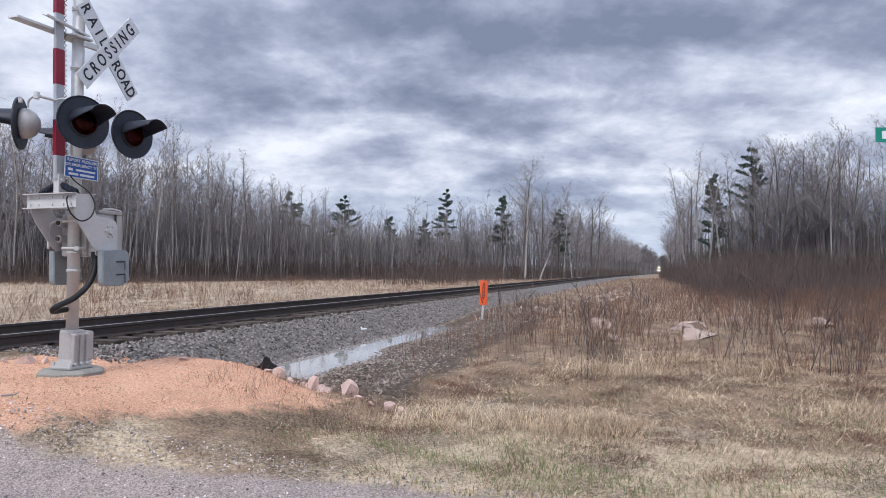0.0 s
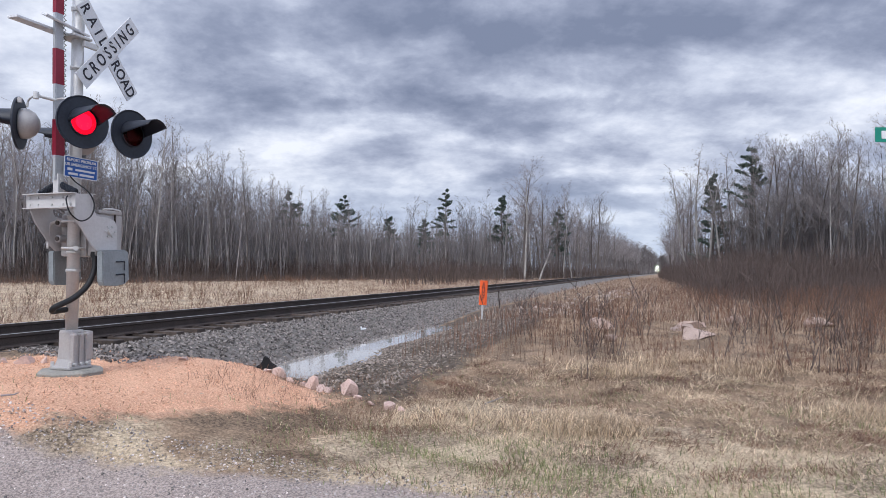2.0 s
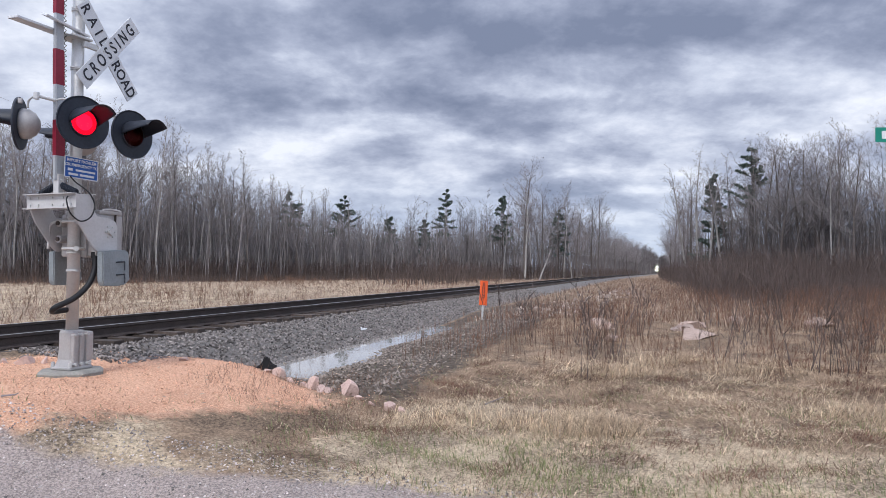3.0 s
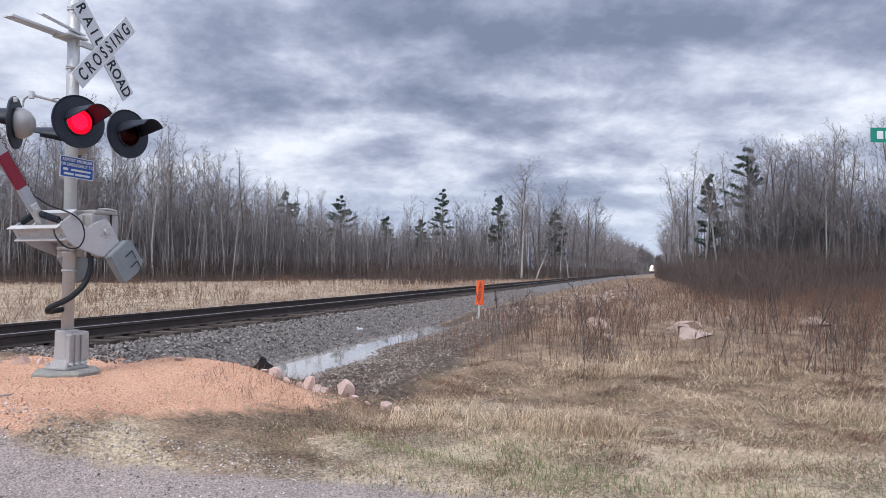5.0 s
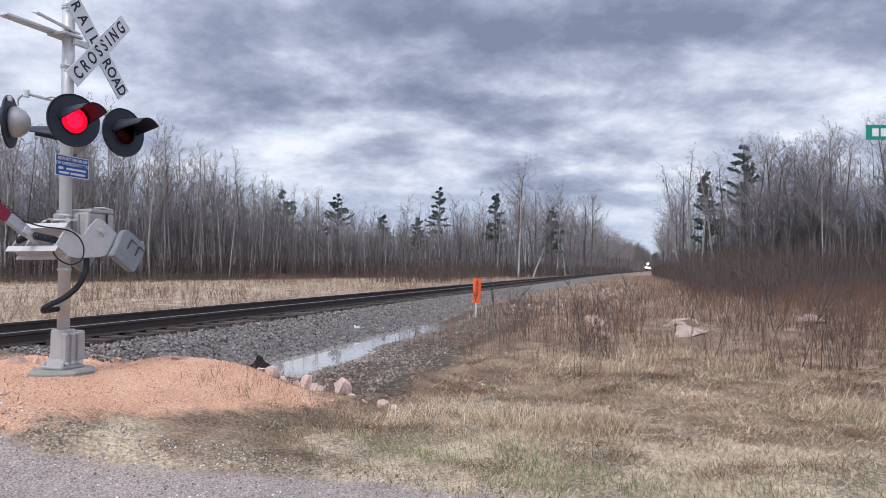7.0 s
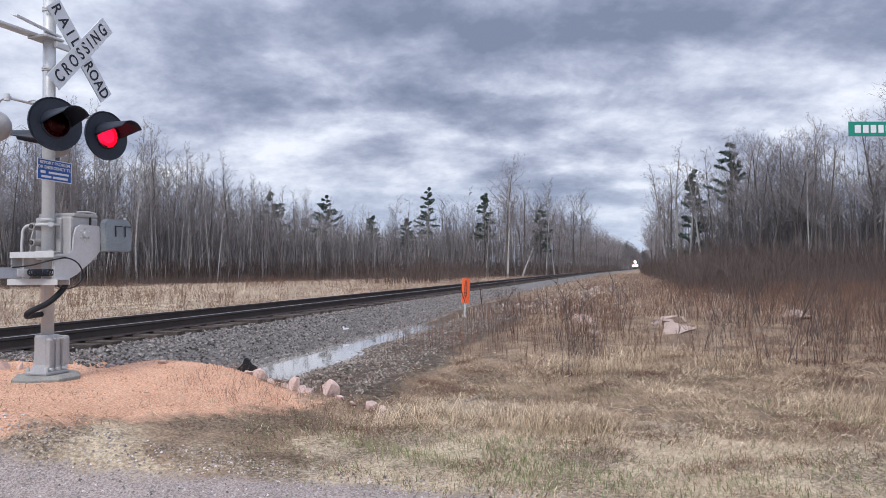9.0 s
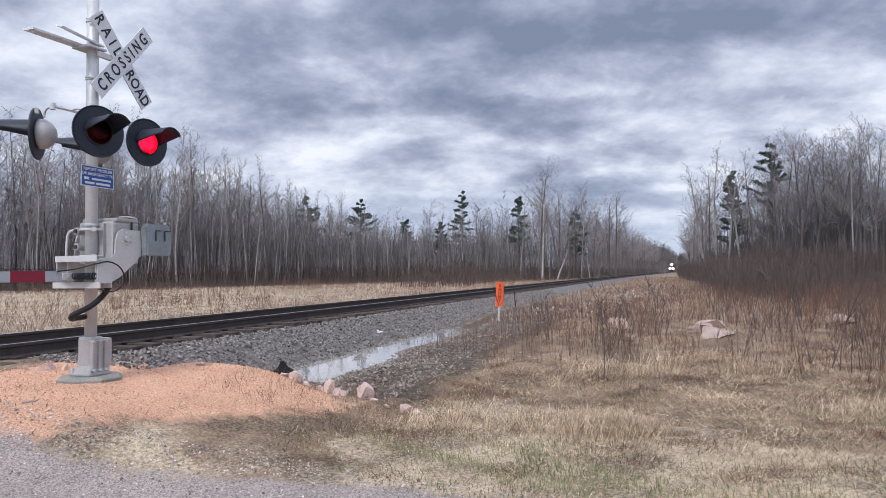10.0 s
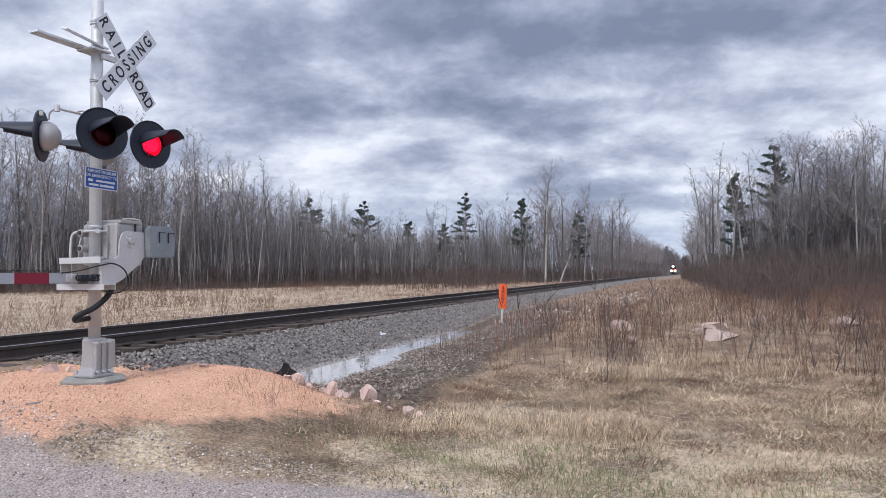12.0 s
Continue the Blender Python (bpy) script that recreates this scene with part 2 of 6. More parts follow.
M_ASPENHAZE = material("pale_hazed_aspen_woodland", (0.25, 0.226, 0.224), 0.9, 0.0, (0.125, 0.111, 0.112), 0.5, 6, 0, island=0.45)
M_NEEDLE = material("pine_needles", (0.105, 0.14, 0.12), 0.8, 0.0, (0.065, 0.09, 0.078), 2, 12, 0, island=0.3)
M_BRUSH = material("red_brown_brush", (0.118, 0.088, 0.078), 0.9, 0.0, (0.064, 0.048, 0.043), 0.6, 8, 0, island=0.4)
M_STEM = material("dry_weed_stems", (0.235, 0.130, 0.085), 0.9, 0.0, (0.085, 0.050, 0.037), 0.7, 9, 0, island=0.4)
M_STRAW = material("straw_grass", (0.72, 0.57, 0.40), 0.85, 0.0, (0.30, 0.21, 0.14), 0.9, 5, 0, island=0.6)
M_GRASS = material("spring_grass", (0.27, 0.28, 0.13), 0.8, 0.0, (0.11, 0.14, 0.05), 1.1, 8, 0, island=0.35)
M_FARGRASS = material("mottled_dead_grass", (0.50, 0.385, 0.30), 0.9, 0.0, (0.25, 0.175, 0.135), 0.35, 5, 0, island=0.5)
M_BANKSTONE = material("muddy_stone", (0.29, 0.24, 0.205), 0.85, 0.0, (0.12, 0.10, 0.085), 5, 50, 0.2, 60, island=0.5)
M_RUBBLE = material("pale_rubble", (0.50, 0.41, 0.35), 0.85, 0.0, (0.27, 0.215, 0.18), 3, 30, 0.3, 40, island=0.45)
M_LEAF = material("fallen_leaf", (0.42, 0.33, 0.24), 0.85, 0.0, (0.28, 0.20, 0.14), 4, 30, 0, island=0.4)
M_CONC = material("weathered_concrete", (0.31, 0.295, 0.26), 0.85, 0.0, (0.20, 0.19, 0.17), 5, 50, 0.25, 60)
M_DARKLENS = material("dark_red_lens", (0.022, 0.003, 0.006), 0.4, 0.0, (0.014, 0.002, 0.004), 8, 60, 0.1, 120, spec=0.5)
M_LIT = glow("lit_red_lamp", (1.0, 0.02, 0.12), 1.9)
M_HEADLIGHT = glow("lit_headlight", (1.0, 0.93, 0.78), 60.0)
M_LOCO = material("dark_locomotive_paint", (0.045, 0.04, 0.04), 0.5, 0.0, (0.03, 0.028, 0.028), 1, 10, 0.05, 20)
M_LOCORED = material("red_locomotive_paint", (0.35, 0.035, 0.025), 0.5, 0.0, None, 1, 10, 0.05, 20)
M_GLASS = material("dark_window_glass", (0.02, 0.025, 0.03), 0.1, 0.0, None, 1, 10, 0, spec=0.6)


# ---- mesh helpers ----
def part(name, bm, mat, parent=None, label="", smooth=False, at=None):
    me = bpy.data.meshes.new(name)
    bmesh.ops.recalc_face_normals(bm, faces=bm.faces)
    bm.to_mesh(me)
    bm.free()
    for f in me.polygons:
        f.use_smooth = smooth
    for mm in (mat if isinstance(mat, (list, tuple)) else [mat]):
        me.materials.append(mm)
    ob = new(name, me)
    ob.parent = parent
    if at is not None:
        ob.matrix_basis = at
    if label:
        tagged(ob, label)
    return ob


def box(bm, lo, hi, bevel=0.0, m=None):
    c = [(a + b) / 2 for a, b in zip(lo, hi)]
    s = [abs(b - a) for a, b in zip(lo, hi)]
    mat = Matrix.Translation(c) @ Matrix.Diagonal((*s, 1))
    r = bmesh.ops.create_cube(bm, size=1, matrix=(m @ mat) if m else mat)
    if bevel:
        es = list({e for v in r["verts"] for e in v.link_edges})
        bmesh.ops.bevel(bm, geom=es, offset=bevel, segments=2, affect="EDGES", profile=0.6)
    return bm


def rod(bm, p0, p1, r0, r1=None, seg=12, caps=True):
    p0, p1 = Vector(p0), Vector(p1)
    d = p1 - p0
    m = Matrix.Translation((p0 + p1) / 2) @ d.to_track_quat("Z", "Y").to_matrix().to_4x4()
    bmesh.ops.create_cone(bm, cap_ends=caps, segments=seg, radius1=r0, radius2=r0 if r1 is None else r1, depth=d.length, matrix=m)
    return bm


def pipe(bm, pts, r, seg=10):
    """A bent tube through points."""
    pts = [Vector(p) for p in pts]
    fine = []
    for i in range(len(pts) - 1):
        a, b, c, d = pts[max(i - 1, 0)], pts[i], pts[i + 1], pts[min(i + 2, len(pts) - 1)]
        for k in range(6):
            t = k / 6
            fine.append(0.5 * ((2 * b) + (c - a) * t + (2 * a - 5 * b + 4 * c - d) * t * t + (3 * b - a - 3 * c + d) * t ** 3))
    fine.append(pts[-1])
    rings = []
    ref = Vector((0.3, 0.9, 0.2)).normalized()
    for i, p in enumerate(fine):
        d = (fine[min(i + 1, len(fine) - 1)] - fine[max(i - 1, 0)]).normalized()
        u = d.cross(ref).normalized()
        v = d.cross(u)
        rings.append([bm.verts.new(p + r * (math.cos(2 * math.pi * k / seg) * u + math.sin(2 * math.pi * k / seg) * v)) for k in range(seg)])
    for a, b in zip(rings, rings[1:]):
        for k in range(seg):
            bm.faces.new((a[k], a[(k + 1) % seg], b[(k + 1) % seg], b[k]))
    bm.faces.new(rings[0])
    bm.faces.new(rings[-1])
    return bm


def plate(bm, outline, y0, y1, bevel=0.0):
    """A plate cut to an outline in x and z, from y0 to y1."""
    a = [bm.verts.new((x, y0, z)) for x, z in outline]
    f = bm.faces.new(a)
    r = bmesh.ops.extrude_face_region(bm, geom=[f])
    vs = [e for e in r["geom"] if isinstance(e, bmesh.types.BMVert)]
    bmesh.ops.translate(bm, verts=vs, vec=(0, y1 - y0, 0))
    if bevel:
        es = list({e for v in a + vs for e in v.link_edges})
        bmesh.ops.bevel(bm, geom=es, offset=bevel, segments=2, affect="EDGES")
    return bm


def lathe(bm, profile, seg=32, m=Matrix.Identity(4)):
    """A turned body: (radius, y) pairs round the y axis."""
    rings = []
    for r, y in profile:
        rings.append([bm.verts.new(m @ Vector((r * math.cos(2 * math.pi * k / seg), y, r * math.sin(2 * math.pi * k / seg)))) for k in range(seg)])
    for a, b in zip(rings, rings[1:]):
        for k in range(seg):
            bm.faces.new((a[k], a[(k + 1) % seg], b[(k + 1) % seg], b[k]))
    for ring, rad in ((rings[0], profile[0][0]), (rings[-1], profile[-1][0])):
        if rad > 1e-4:
            bm.faces.new(ring)
    bmesh.ops.remove_doubles(bm, verts=bm.verts, dist=1e-5)
    return bm


def mesh_from(name, verts, faces_quad=None, faces_tri=None, mats=(), smooth=False):
    """A mesh from numpy arrays of vertices, quads and triangles."""
    me = bpy.data.meshes.new(name)
    nq = 0 if faces_quad is None else len(faces_quad)
    ntri = 0 if faces_tri is None else len(faces_tri)
    loops = np.concatenate([a.ravel() for a in (faces_quad, faces_tri) if a is not None and len(a)]).astype(np.int32)
    totals = np.concatenate([np.full(nq, 4, np.int32), np.full(ntri, 3, np.int32)])
    starts = np.concatenate([[0], np.cumsum(totals)[:-1]]).astype(np.int32)
    me.vertices.add(len(verts))
    me.vertices.foreach_set("co", np.ascontiguousarray(verts, np.float32).ravel())
    me.loops.add(len(loops))
    me.loops.foreach_set("vertex_index", loops)
    me.polygons.add(nq + ntri)
    me.polygons.foreach_set("loop_start", starts)
    me.polygons.foreach_set("loop_total", totals)
    me.polygons.foreach_set("use_smooth", np.full(nq + ntri, smooth))
    me.update(calc_edges=True)
    for m in mats:
        me.materials.append(m)
    return me


def sticks(segs, k=3, pointed=0.013, slivers=False):
    """Tapered sticks: rows of x0 y0 z0 x1 y1 z1 r0 r1 to vertices, quads and, for those that end in a point, triangles (slivers: one each)."""
    S = np.asarray(segs, float)
    if slivers:
        fine = S[:, 7] <= pointed
        F = S[fine]
        d = F[:, 3:6] - F[:, 0:3]
        g = np.random.default_rng(len(F))
        u = np.cross(d, g.normal(0, 1, d.shape))
        u *= (F[:, 6] * 1.35)[:, None] / (np.linalg.norm(u, axis=1, keepdims=True) + 1e-9)
        vf = np.stack([F[:, 0:3] - u, F[:, 0:3] + u, F[:, 3:6]], 1).reshape(-1, 3)
        v, q, t3 = sticks(S[~fine], k, -1.0)
        return np.concatenate([v, vf]), q, np.concatenate([t3, len(v) + np.arange(len(vf)).reshape(-1, 3)])
    sharp = S[:, 7] <= pointed
    S = np.concatenate([S[~sharp], S[sharp]])
    n = int((~sharp).sum())
    p0, p1, r0, r1 = S[:, 0:3], S[:, 3:6], S[:, 6], S[:, 7]
    d = p1 - p0
    d /= np.linalg.norm(d, axis=1, keepdims=True) + 1e-9
    ref = np.where(np.abs(d[:, 2:3]) > 0.9, np.array([[1.0, 0, 0]]), np.array([[0, 0, 1.0]]))
    u = np.cross(d, ref)
    u /= np.linalg.norm(u, axis=1, keepdims=True)
    v = np.cross(d, u)
    ang = np.arange(k) * 2 * np.pi / k
    ring = u[:, None, :] * np.cos(ang)[None, :, None] + v[:, None, :] * np.sin(ang)[None, :, None]
    a = p0[:, None, :] + ring * r0[:, None, None]
    b = p1[:n, None, :] + ring[:n] * r1[:n, None, None]
    i = np.arange(k)
    blunt = np.concatenate([a[:n], b], axis=1).reshape(-1, 3)
    quad = (np.arange(n) * 2 * k)[:, None, None] + np.stack([i, (i + 1) % k, k + (i + 1) % k, k + i], axis=1)[None]
    a2 = p0[n:, None, :] + ring[n:] * (r0[n:, None, None] * 1.25)
    tips = np.concatenate([a2, p1[n:, None, :]], axis=1).reshape(-1, 3)
    tri = len(blunt) + (np.arange(len(S) - n) * (k + 1))[:, None, None] + np.stack([i, (i + 1) % k, np.full(k, k)], axis=1)[None]
    return np.concatenate([blunt, tips]), quad.reshape(-1, 4), tri.reshape(-1, 3)


def spread(segs, places, turns, sizes):
    """The sticks of one plant, set out at many places."""
    S = np.asarray(segs, float)
    out = []
    for (x, y, z), a, k in zip(places, turns, sizes):
        c, s = math.cos(a), math.sin(a)
        T = S * k
        for i in (0, 3):
            px, py = T[:, i].copy(), T[:, i + 1].copy()
            T[:, i], T[:, i + 1] = c * px - s * py + x, s * px + c * py + y
            T[:, i + 2] += z
        out.append(T)
    return np.concatenate(out)


def blades(x, y, h, w, lean, rng, bend_by=0.5):
    """Grass blades at x, y: bent, tapered strips. Returns vertices, quads and triangles."""
    n = len(x)
    z = height(x, y) - 0.01
    a = rng.uniform(0, 2 * np.pi, n)
    side = np.stack([np.cos(a), np.sin(a), np.zeros(n)], 1) * (w / 2)[:, None]
    la = 2.2 * np.sin(0.8 * x + 1.1 * np.sin(0.9 * y)) + 1.8 * np.sin(1.7 * y + 0.6) + rng.normal(0, 1.5, n)
    ld = np.stack([np.cos(la), np.sin(la), np.zeros(n)], 1) * (lean * h)[:, None]
    b = np.stack([x, y, z], 1)
    up = np.array([0, 0, 1.0])
    m = b + ld * 0.35 + up * (h * 0.55)[:, None]
    t = b + ld + up * (h * np.clip(1.0 - bend_by * lean, 0.25, 1))[:, None]
    verts = np.stack([b - side, b + side, m + side * 0.8, m - side * 0.8, t], 1).reshape(-1, 3)
    base = (np.arange(n) * 5)[:, None]
    return verts, base + np.array([[0, 1, 2, 3]]), base + np.array([[3, 2, 4]])


# ---- backdrop of cloud ----
def build_backdrop():
    m = bpy.data.materials.new("cloud_backdrop")
    m.use_nodes = True
    m.cycles.emission_sampling = "NONE"
    nt = m.node_tree
    nt.nodes.clear()
    tc = nt.nodes.new("ShaderNodeTexCoord")
    col, zz, mth = cloud_colour(nt, tc.outputs["Object"], CLOUDS)
    em = nt.nodes.new("ShaderNodeEmission")
    nt.links.new(col, em.inputs["Color"])
    nt.links.new(mth("ADD", mth("MULTIPLY", mth("MAXIMUM", zz, 0.0), 0.25), 1.10), em.inputs["Strength"])
    o = nt.nodes.new("ShaderNodeOutputMaterial")
    nt.links.new(em.outputs[0], o.inputs["Surface"])
    az = np.radians(np.linspace(-62, 62, 63))
    el = np.radians(np.linspace(-1.5, 34, 25))
    A, E = np.meshgrid(az, el)
    R = 3600.0
    v = np.stack([R * np.cos(E) * np.sin(A), R * np.cos(E) * np.cos(A), R * np.sin(E)], -1).reshape(-1, 3)
    i = np.arange(24)[:, None] * 63 + np.arange(62)[None]
    f = np.stack([i, i + 1, i + 64, i + 63], -1).reshape(-1, 4)
    ob = new("backdrop", mesh_from("backdrop", v, f, mats=[m], smooth=True))
    return tagged(ob, "broken grey and white overcast cloud sky", "sky", kind="structure")


backdrop = build_backdrop()


# ---- ground ----
def ground_material():
    m = bpy.data.materials.new("ground_cover")
    m.use_nodes = True
    nt = m.node_tree
    n, l = nt.nodes, nt.links
    bs = n["Principled BSDF"]
    bs.inputs["Roughness"].default_value = 0.92
    bs.inputs["Specular IOR Level"].default_value = 0.2
    tc = n.new("ShaderNodeTexCoord")

    def noise_fac(scale, detail=5, rough=0.6):
        t = n.new("ShaderNodeTexNoise")
        t.inputs["Scale"].default_value, t.inputs["Detail"].default_value, t.inputs["Roughness"].default_value = scale, detail, rough
        l.new(tc.outputs["Object"], t.inputs["Vector"])
        return t.outputs["Fac"]

    def two(fac, a, b, p=(0.38, 0.62)):
        r = n.new("ShaderNodeValToRGB")
        r.color_ramp.elements[0].position, r.color_ramp.elements[0].color = p[0], (*a, 1)
        r.color_ramp.elements[1].position, r.color_ramp.elements[1].color = p[1], (*b, 1)
        l.new(fac, r.inputs[0])
        return r.outputs[0]

    def mixc(fac, a, b):
        x = n.new("ShaderNodeMix")
        x.data_type = "RGBA"
        if isinstance(fac, float):
            x.inputs[0].default_value = fac
        else:
            l.new(fac, x.inputs[0])
        l.new(a, x.inputs[6])
        l.new(b, x.inputs[7])
        return x.outputs[2]

    def mask(name, ragged=0.5, scale=2.5):
        a = n.new("ShaderNodeAttribute")
        a.attribute_name = name
        s = n.new("ShaderNodeMath")
        s.operation = "MULTIPLY_ADD"
        l.new(noise_fac(scale, 6, 0.7), s.inputs[0])
        s.inputs[1].default_value = ragged * 2
        l.new(a.outputs["Fac"], s.inputs[2])
        r = n.new("ShaderNodeMapRange")
        r.inputs["From Min"].default_value, r.inputs["From Max"].default_value = 0.40 + ragged, 0.60 + ragged
        l.new(s.outputs[0], r.inputs["Value"])
        return r.outputs[0]

    f1, f2, f3, f4 = noise_fac(1.3), noise_fac(14), noise_fac(60, 4, 0.7), noise_fac(34, 5, 0.75)
    earth = mixc(0.5, two(f1, (0.105, 0.072, 0.05), (0.38, 0.265, 0.175), (0.42, 0.58)), two(f4, (0.045, 0.031, 0.022), (0.46, 0.325, 0.215), (0.40, 0.62)))
    verge = mixc(0.5, two(f1, (0.17, 0.125, 0.085), (0.64, 0.51, 0.345), (0.42, 0.58)), two(f4, (0.05, 0.037, 0.025), (0.80, 0.63, 0.45), (0.40, 0.62)))
    road = mixc(0.55, two(f3, (0.08, 0.07, 0.068), (0.66, 0.545, 0.485), (0.40, 0.60)), two(f1, (0.25, 0.205, 0.185), (0.37, 0.30, 0.265)))
    pad = mixc(0.55, two(f1, (0.50, 0.265, 0.165), (0.76, 0.445, 0.295)), two(f3, (0.36, 0.155, 0.085), (0.95, 0.62, 0.43), (0.38, 0.62)))
    ballast = mixc(0.6, two(noise_fac(30, 3), (0.055, 0.05, 0.047), (0.28, 0.25, 0.23)), two(f1, (0.13, 0.118, 0.108), (0.19, 0.172, 0.158)))
    mud = two(f2, (0.055, 0.045, 0.036), (0.16, 0.125, 0.095))
    c = mixc(mask("verge", 0.6, 1.6), earth, verge)
    c = mixc(mask("mud", 0.4), c, mud)
    c = mixc(mask("pad", 0.5, 2.2), c, pad)
    c = mixc(mask("road", 0.3, 4.0), c, road)
    c = mixc(mask("ballast", 0.12, 5.0), c, ballast)
    l.new(c, bs.inputs["Base Color"])
    bp = n.new("ShaderNodeBump")
    bp.inputs["Strength"].default_value, bp.inputs["Distance"].default_value = 0.9, 0.03
    l.new(noise_fac(38, 5, 0.7), bp.inputs["Height"])
    l.new(bp.outputs[0], bs.inputs["Normal"])
    return m


def axis(points):
    """Grid lines from (from, to, step) stretches."""
    out = []
    for a, b, st in points:
        out += list(np.arange(a, b - 1e-6, st))
    return np.array(out + [points[-1][1]])


def build_ground():
    o = axis([(-2600, -600, 400), (-600, -120, 60), (-120, -30, 8), (-30, -13, 1.2), (-13, 6, 0.19), (6, 20, 0.5), (20, 60, 4), (60, 300, 40), (300, 2600, 460)])
    s = axis([(-1500, -300, 300), (-300, -40, 40), (-40, -4, 4), (-4, 0, 0.6), (0, 24, 0.2), (24, 45, 0.6), (45, 120, 4), (120, 800, 20), (800, 3300, 250)])
    O, S = np.meshgrid(o, s)
    x, y = to_xy(O, np.minimum(S, 800))
    far = np.maximum(S - 800, 0)
    x, y = x + far * U[0], y + far * U[1]
    z = height(x, y)
    v = np.stack([x, y, z], -1).reshape(-1, 3)
    w = len(o)
    i = np.arange(len(s) - 1)[:, None] * w + np.arange(w - 1)[None]
    f = np.stack([i, i + 1, i + 1 + w, i + w], -1).reshape(-1, 4)
    me = mesh_from("ground", v, f, mats=[ground_material()], smooth=True)
    X, Y = v[:, 0], v[:, 1]
    oo, ss = to_os(X, Y)
    q = road_q(X, Y)
    masks = {
        "road": (1 - ramp(-0.35, 0.55, q + 0.15 * np.sin(oo * 1.3) + 0.85 * (1 - ramp(-5.0, -2.5, oo)))),
        "pad": np.where(oo < -7.1, 0, (1 - ramp(1.9, 3.4, q + 0.12 * (oo + 5))) * (1 - ramp(-4.6, -2.6, oo + 0.5 * (1.2 - q)))) * ramp(-13, -9, oo),
        "ballast": ramp(TRACK_O - 2.6, TRACK_O - 2.2, oo) * (1 - ramp(TRACK_O + 3.05, TRACK_O + 3.4, oo)) * ramp(1.4, 2.3, q + 0.25 * np.minimum(0, oo + 7.3)),
        "verge": (1 - ramp(2.0, 4.2, q + 0.4 * np.sin(oo))) * np.maximum(ramp(-3.5, -1.8, oo), 0.5 * (1 - ramp(0.5, 1.3, q + 0.8 * (1 - ramp(-5.0, -2.5, oo))))) + ramp(9.5, 13, -oo) * 0.9,
        "mud": ramp(-5.6, -5.2, oo) * (1 - ramp(-3.6, -1.8, oo)) * ramp(2.0, 3.2, q) * (1 - 0.6 * ramp(20, 34, ss)),
    }
    for k, a in masks.items():
        at = me.attributes.new(k, "FLOAT", "POINT")
        at.data.foreach_set("value", np.ascontiguousarray(a, np.float32))
    return tagged(new("ground", me), "rough field, gravel road shoulder, ballast and ditch ground", "ground", kind="structure")


build_ground()


def build_water():
    s = np.linspace(7.6, 19.5, 60)
    mid = -5.2 + 0.06 * np.sin(s * 0.9) + 0.03 * np.sin(s * 2.7)
    half = 0.85 + 0.05 * np.sin(s)
    rows = []
    for k in (-1, -0.3, 0.3, 1):
        x, y = to_xy(mid + k * half, s)
        rows.append(np.stack([x, y, np.full_like(x, WATER_Z)], 1))
    v = np.concatenate(rows)
    i = np.arange(3)[:, None] * 60 + np.arange(59)[None]
    f = np.stack([i, i + 60, i + 61, i + 1], -1).reshape(-1, 4)
    m = bpy.data.materials.new("ditch_water")
    m.use_nodes = True
    nt = m.node_tree
    bs = nt.nodes["Principled BSDF"]
    bs.inputs["Base Color"].default_value = (0.30, 0.275, 0.25, 1)
    bs.inputs["Roughness"].default_value = 0.03
    bs.inputs["Specular IOR Level"].default_value = 0.8
    bs.inputs["IOR"].default_value = 1.45
    t = nt.nodes.new("ShaderNodeTexNoise")
    t.inputs["Scale"].default_value, t.inputs["Detail"].default_value = 3.0, 3
    tc = nt.nodes.new("ShaderNodeTexCoord")
    nt.links.new(tc.outputs["Object"], t.inputs["Vector"])
    bp = nt.nodes.new("ShaderNodeBump")
    bp.inputs["Strength"].default_value, bp.inputs["Distance"].default_value = 0.05, 0.01
    nt.links.new(t.outputs["Fac"], bp.inputs["Height"])
    nt.links.new(bp.outputs[0], bs.inputs["Normal"])
    me = mesh_from("water", v, f, mats=[m], smooth=True)
    return tagged(new("water", me), "shallow standing water in the trackside ditch", "water", kind="structure")


build_water()

# ---- railway ----
RAIL_PROFILE = [(-0.036, 0.172), (0.036, 0.172), (0.037, 0.135), (0.010, 0.122), (0.009, 0.035), (0.074, 0.014), (0.076, 0.0), (-0.076, 0.0), (-0.074, 0.014), (-0.009, 0.035), (-0.010, 0.122), (-0.037, 0.135)]


def build_rail(side):
    s = np.concatenate([np.arange(-60, 330, 10.0), np.arange(330, 760, 10.0)])
    k = len(RAIL_PROFILE)
    v = []
    for ss in s:
        for dx, dz in RAIL_PROFILE:
            x, y = to_xy(TRACK_O + side * 0.752 + dx, ss)
            v.append((float(x), float(y), RAIL_TOP - 0.172 + dz))
    i = np.arange(len(s) - 1)[:, None] * k
    j = np.arange(k)[None]
    f = np.stack([i + j, i + (j + 1) % k, i + k + (j + 1) % k, i + k + j], -1).reshape(-1, 4)
    me = mesh_from("rail", np.array(v), f, mats=[M_RAIL, M_RAILHEAD])
    idx = np.zeros(len(f), np.int32)
    idx[0::k] = 1
    me.polygons.foreach_set("material_index", idx)
    return me


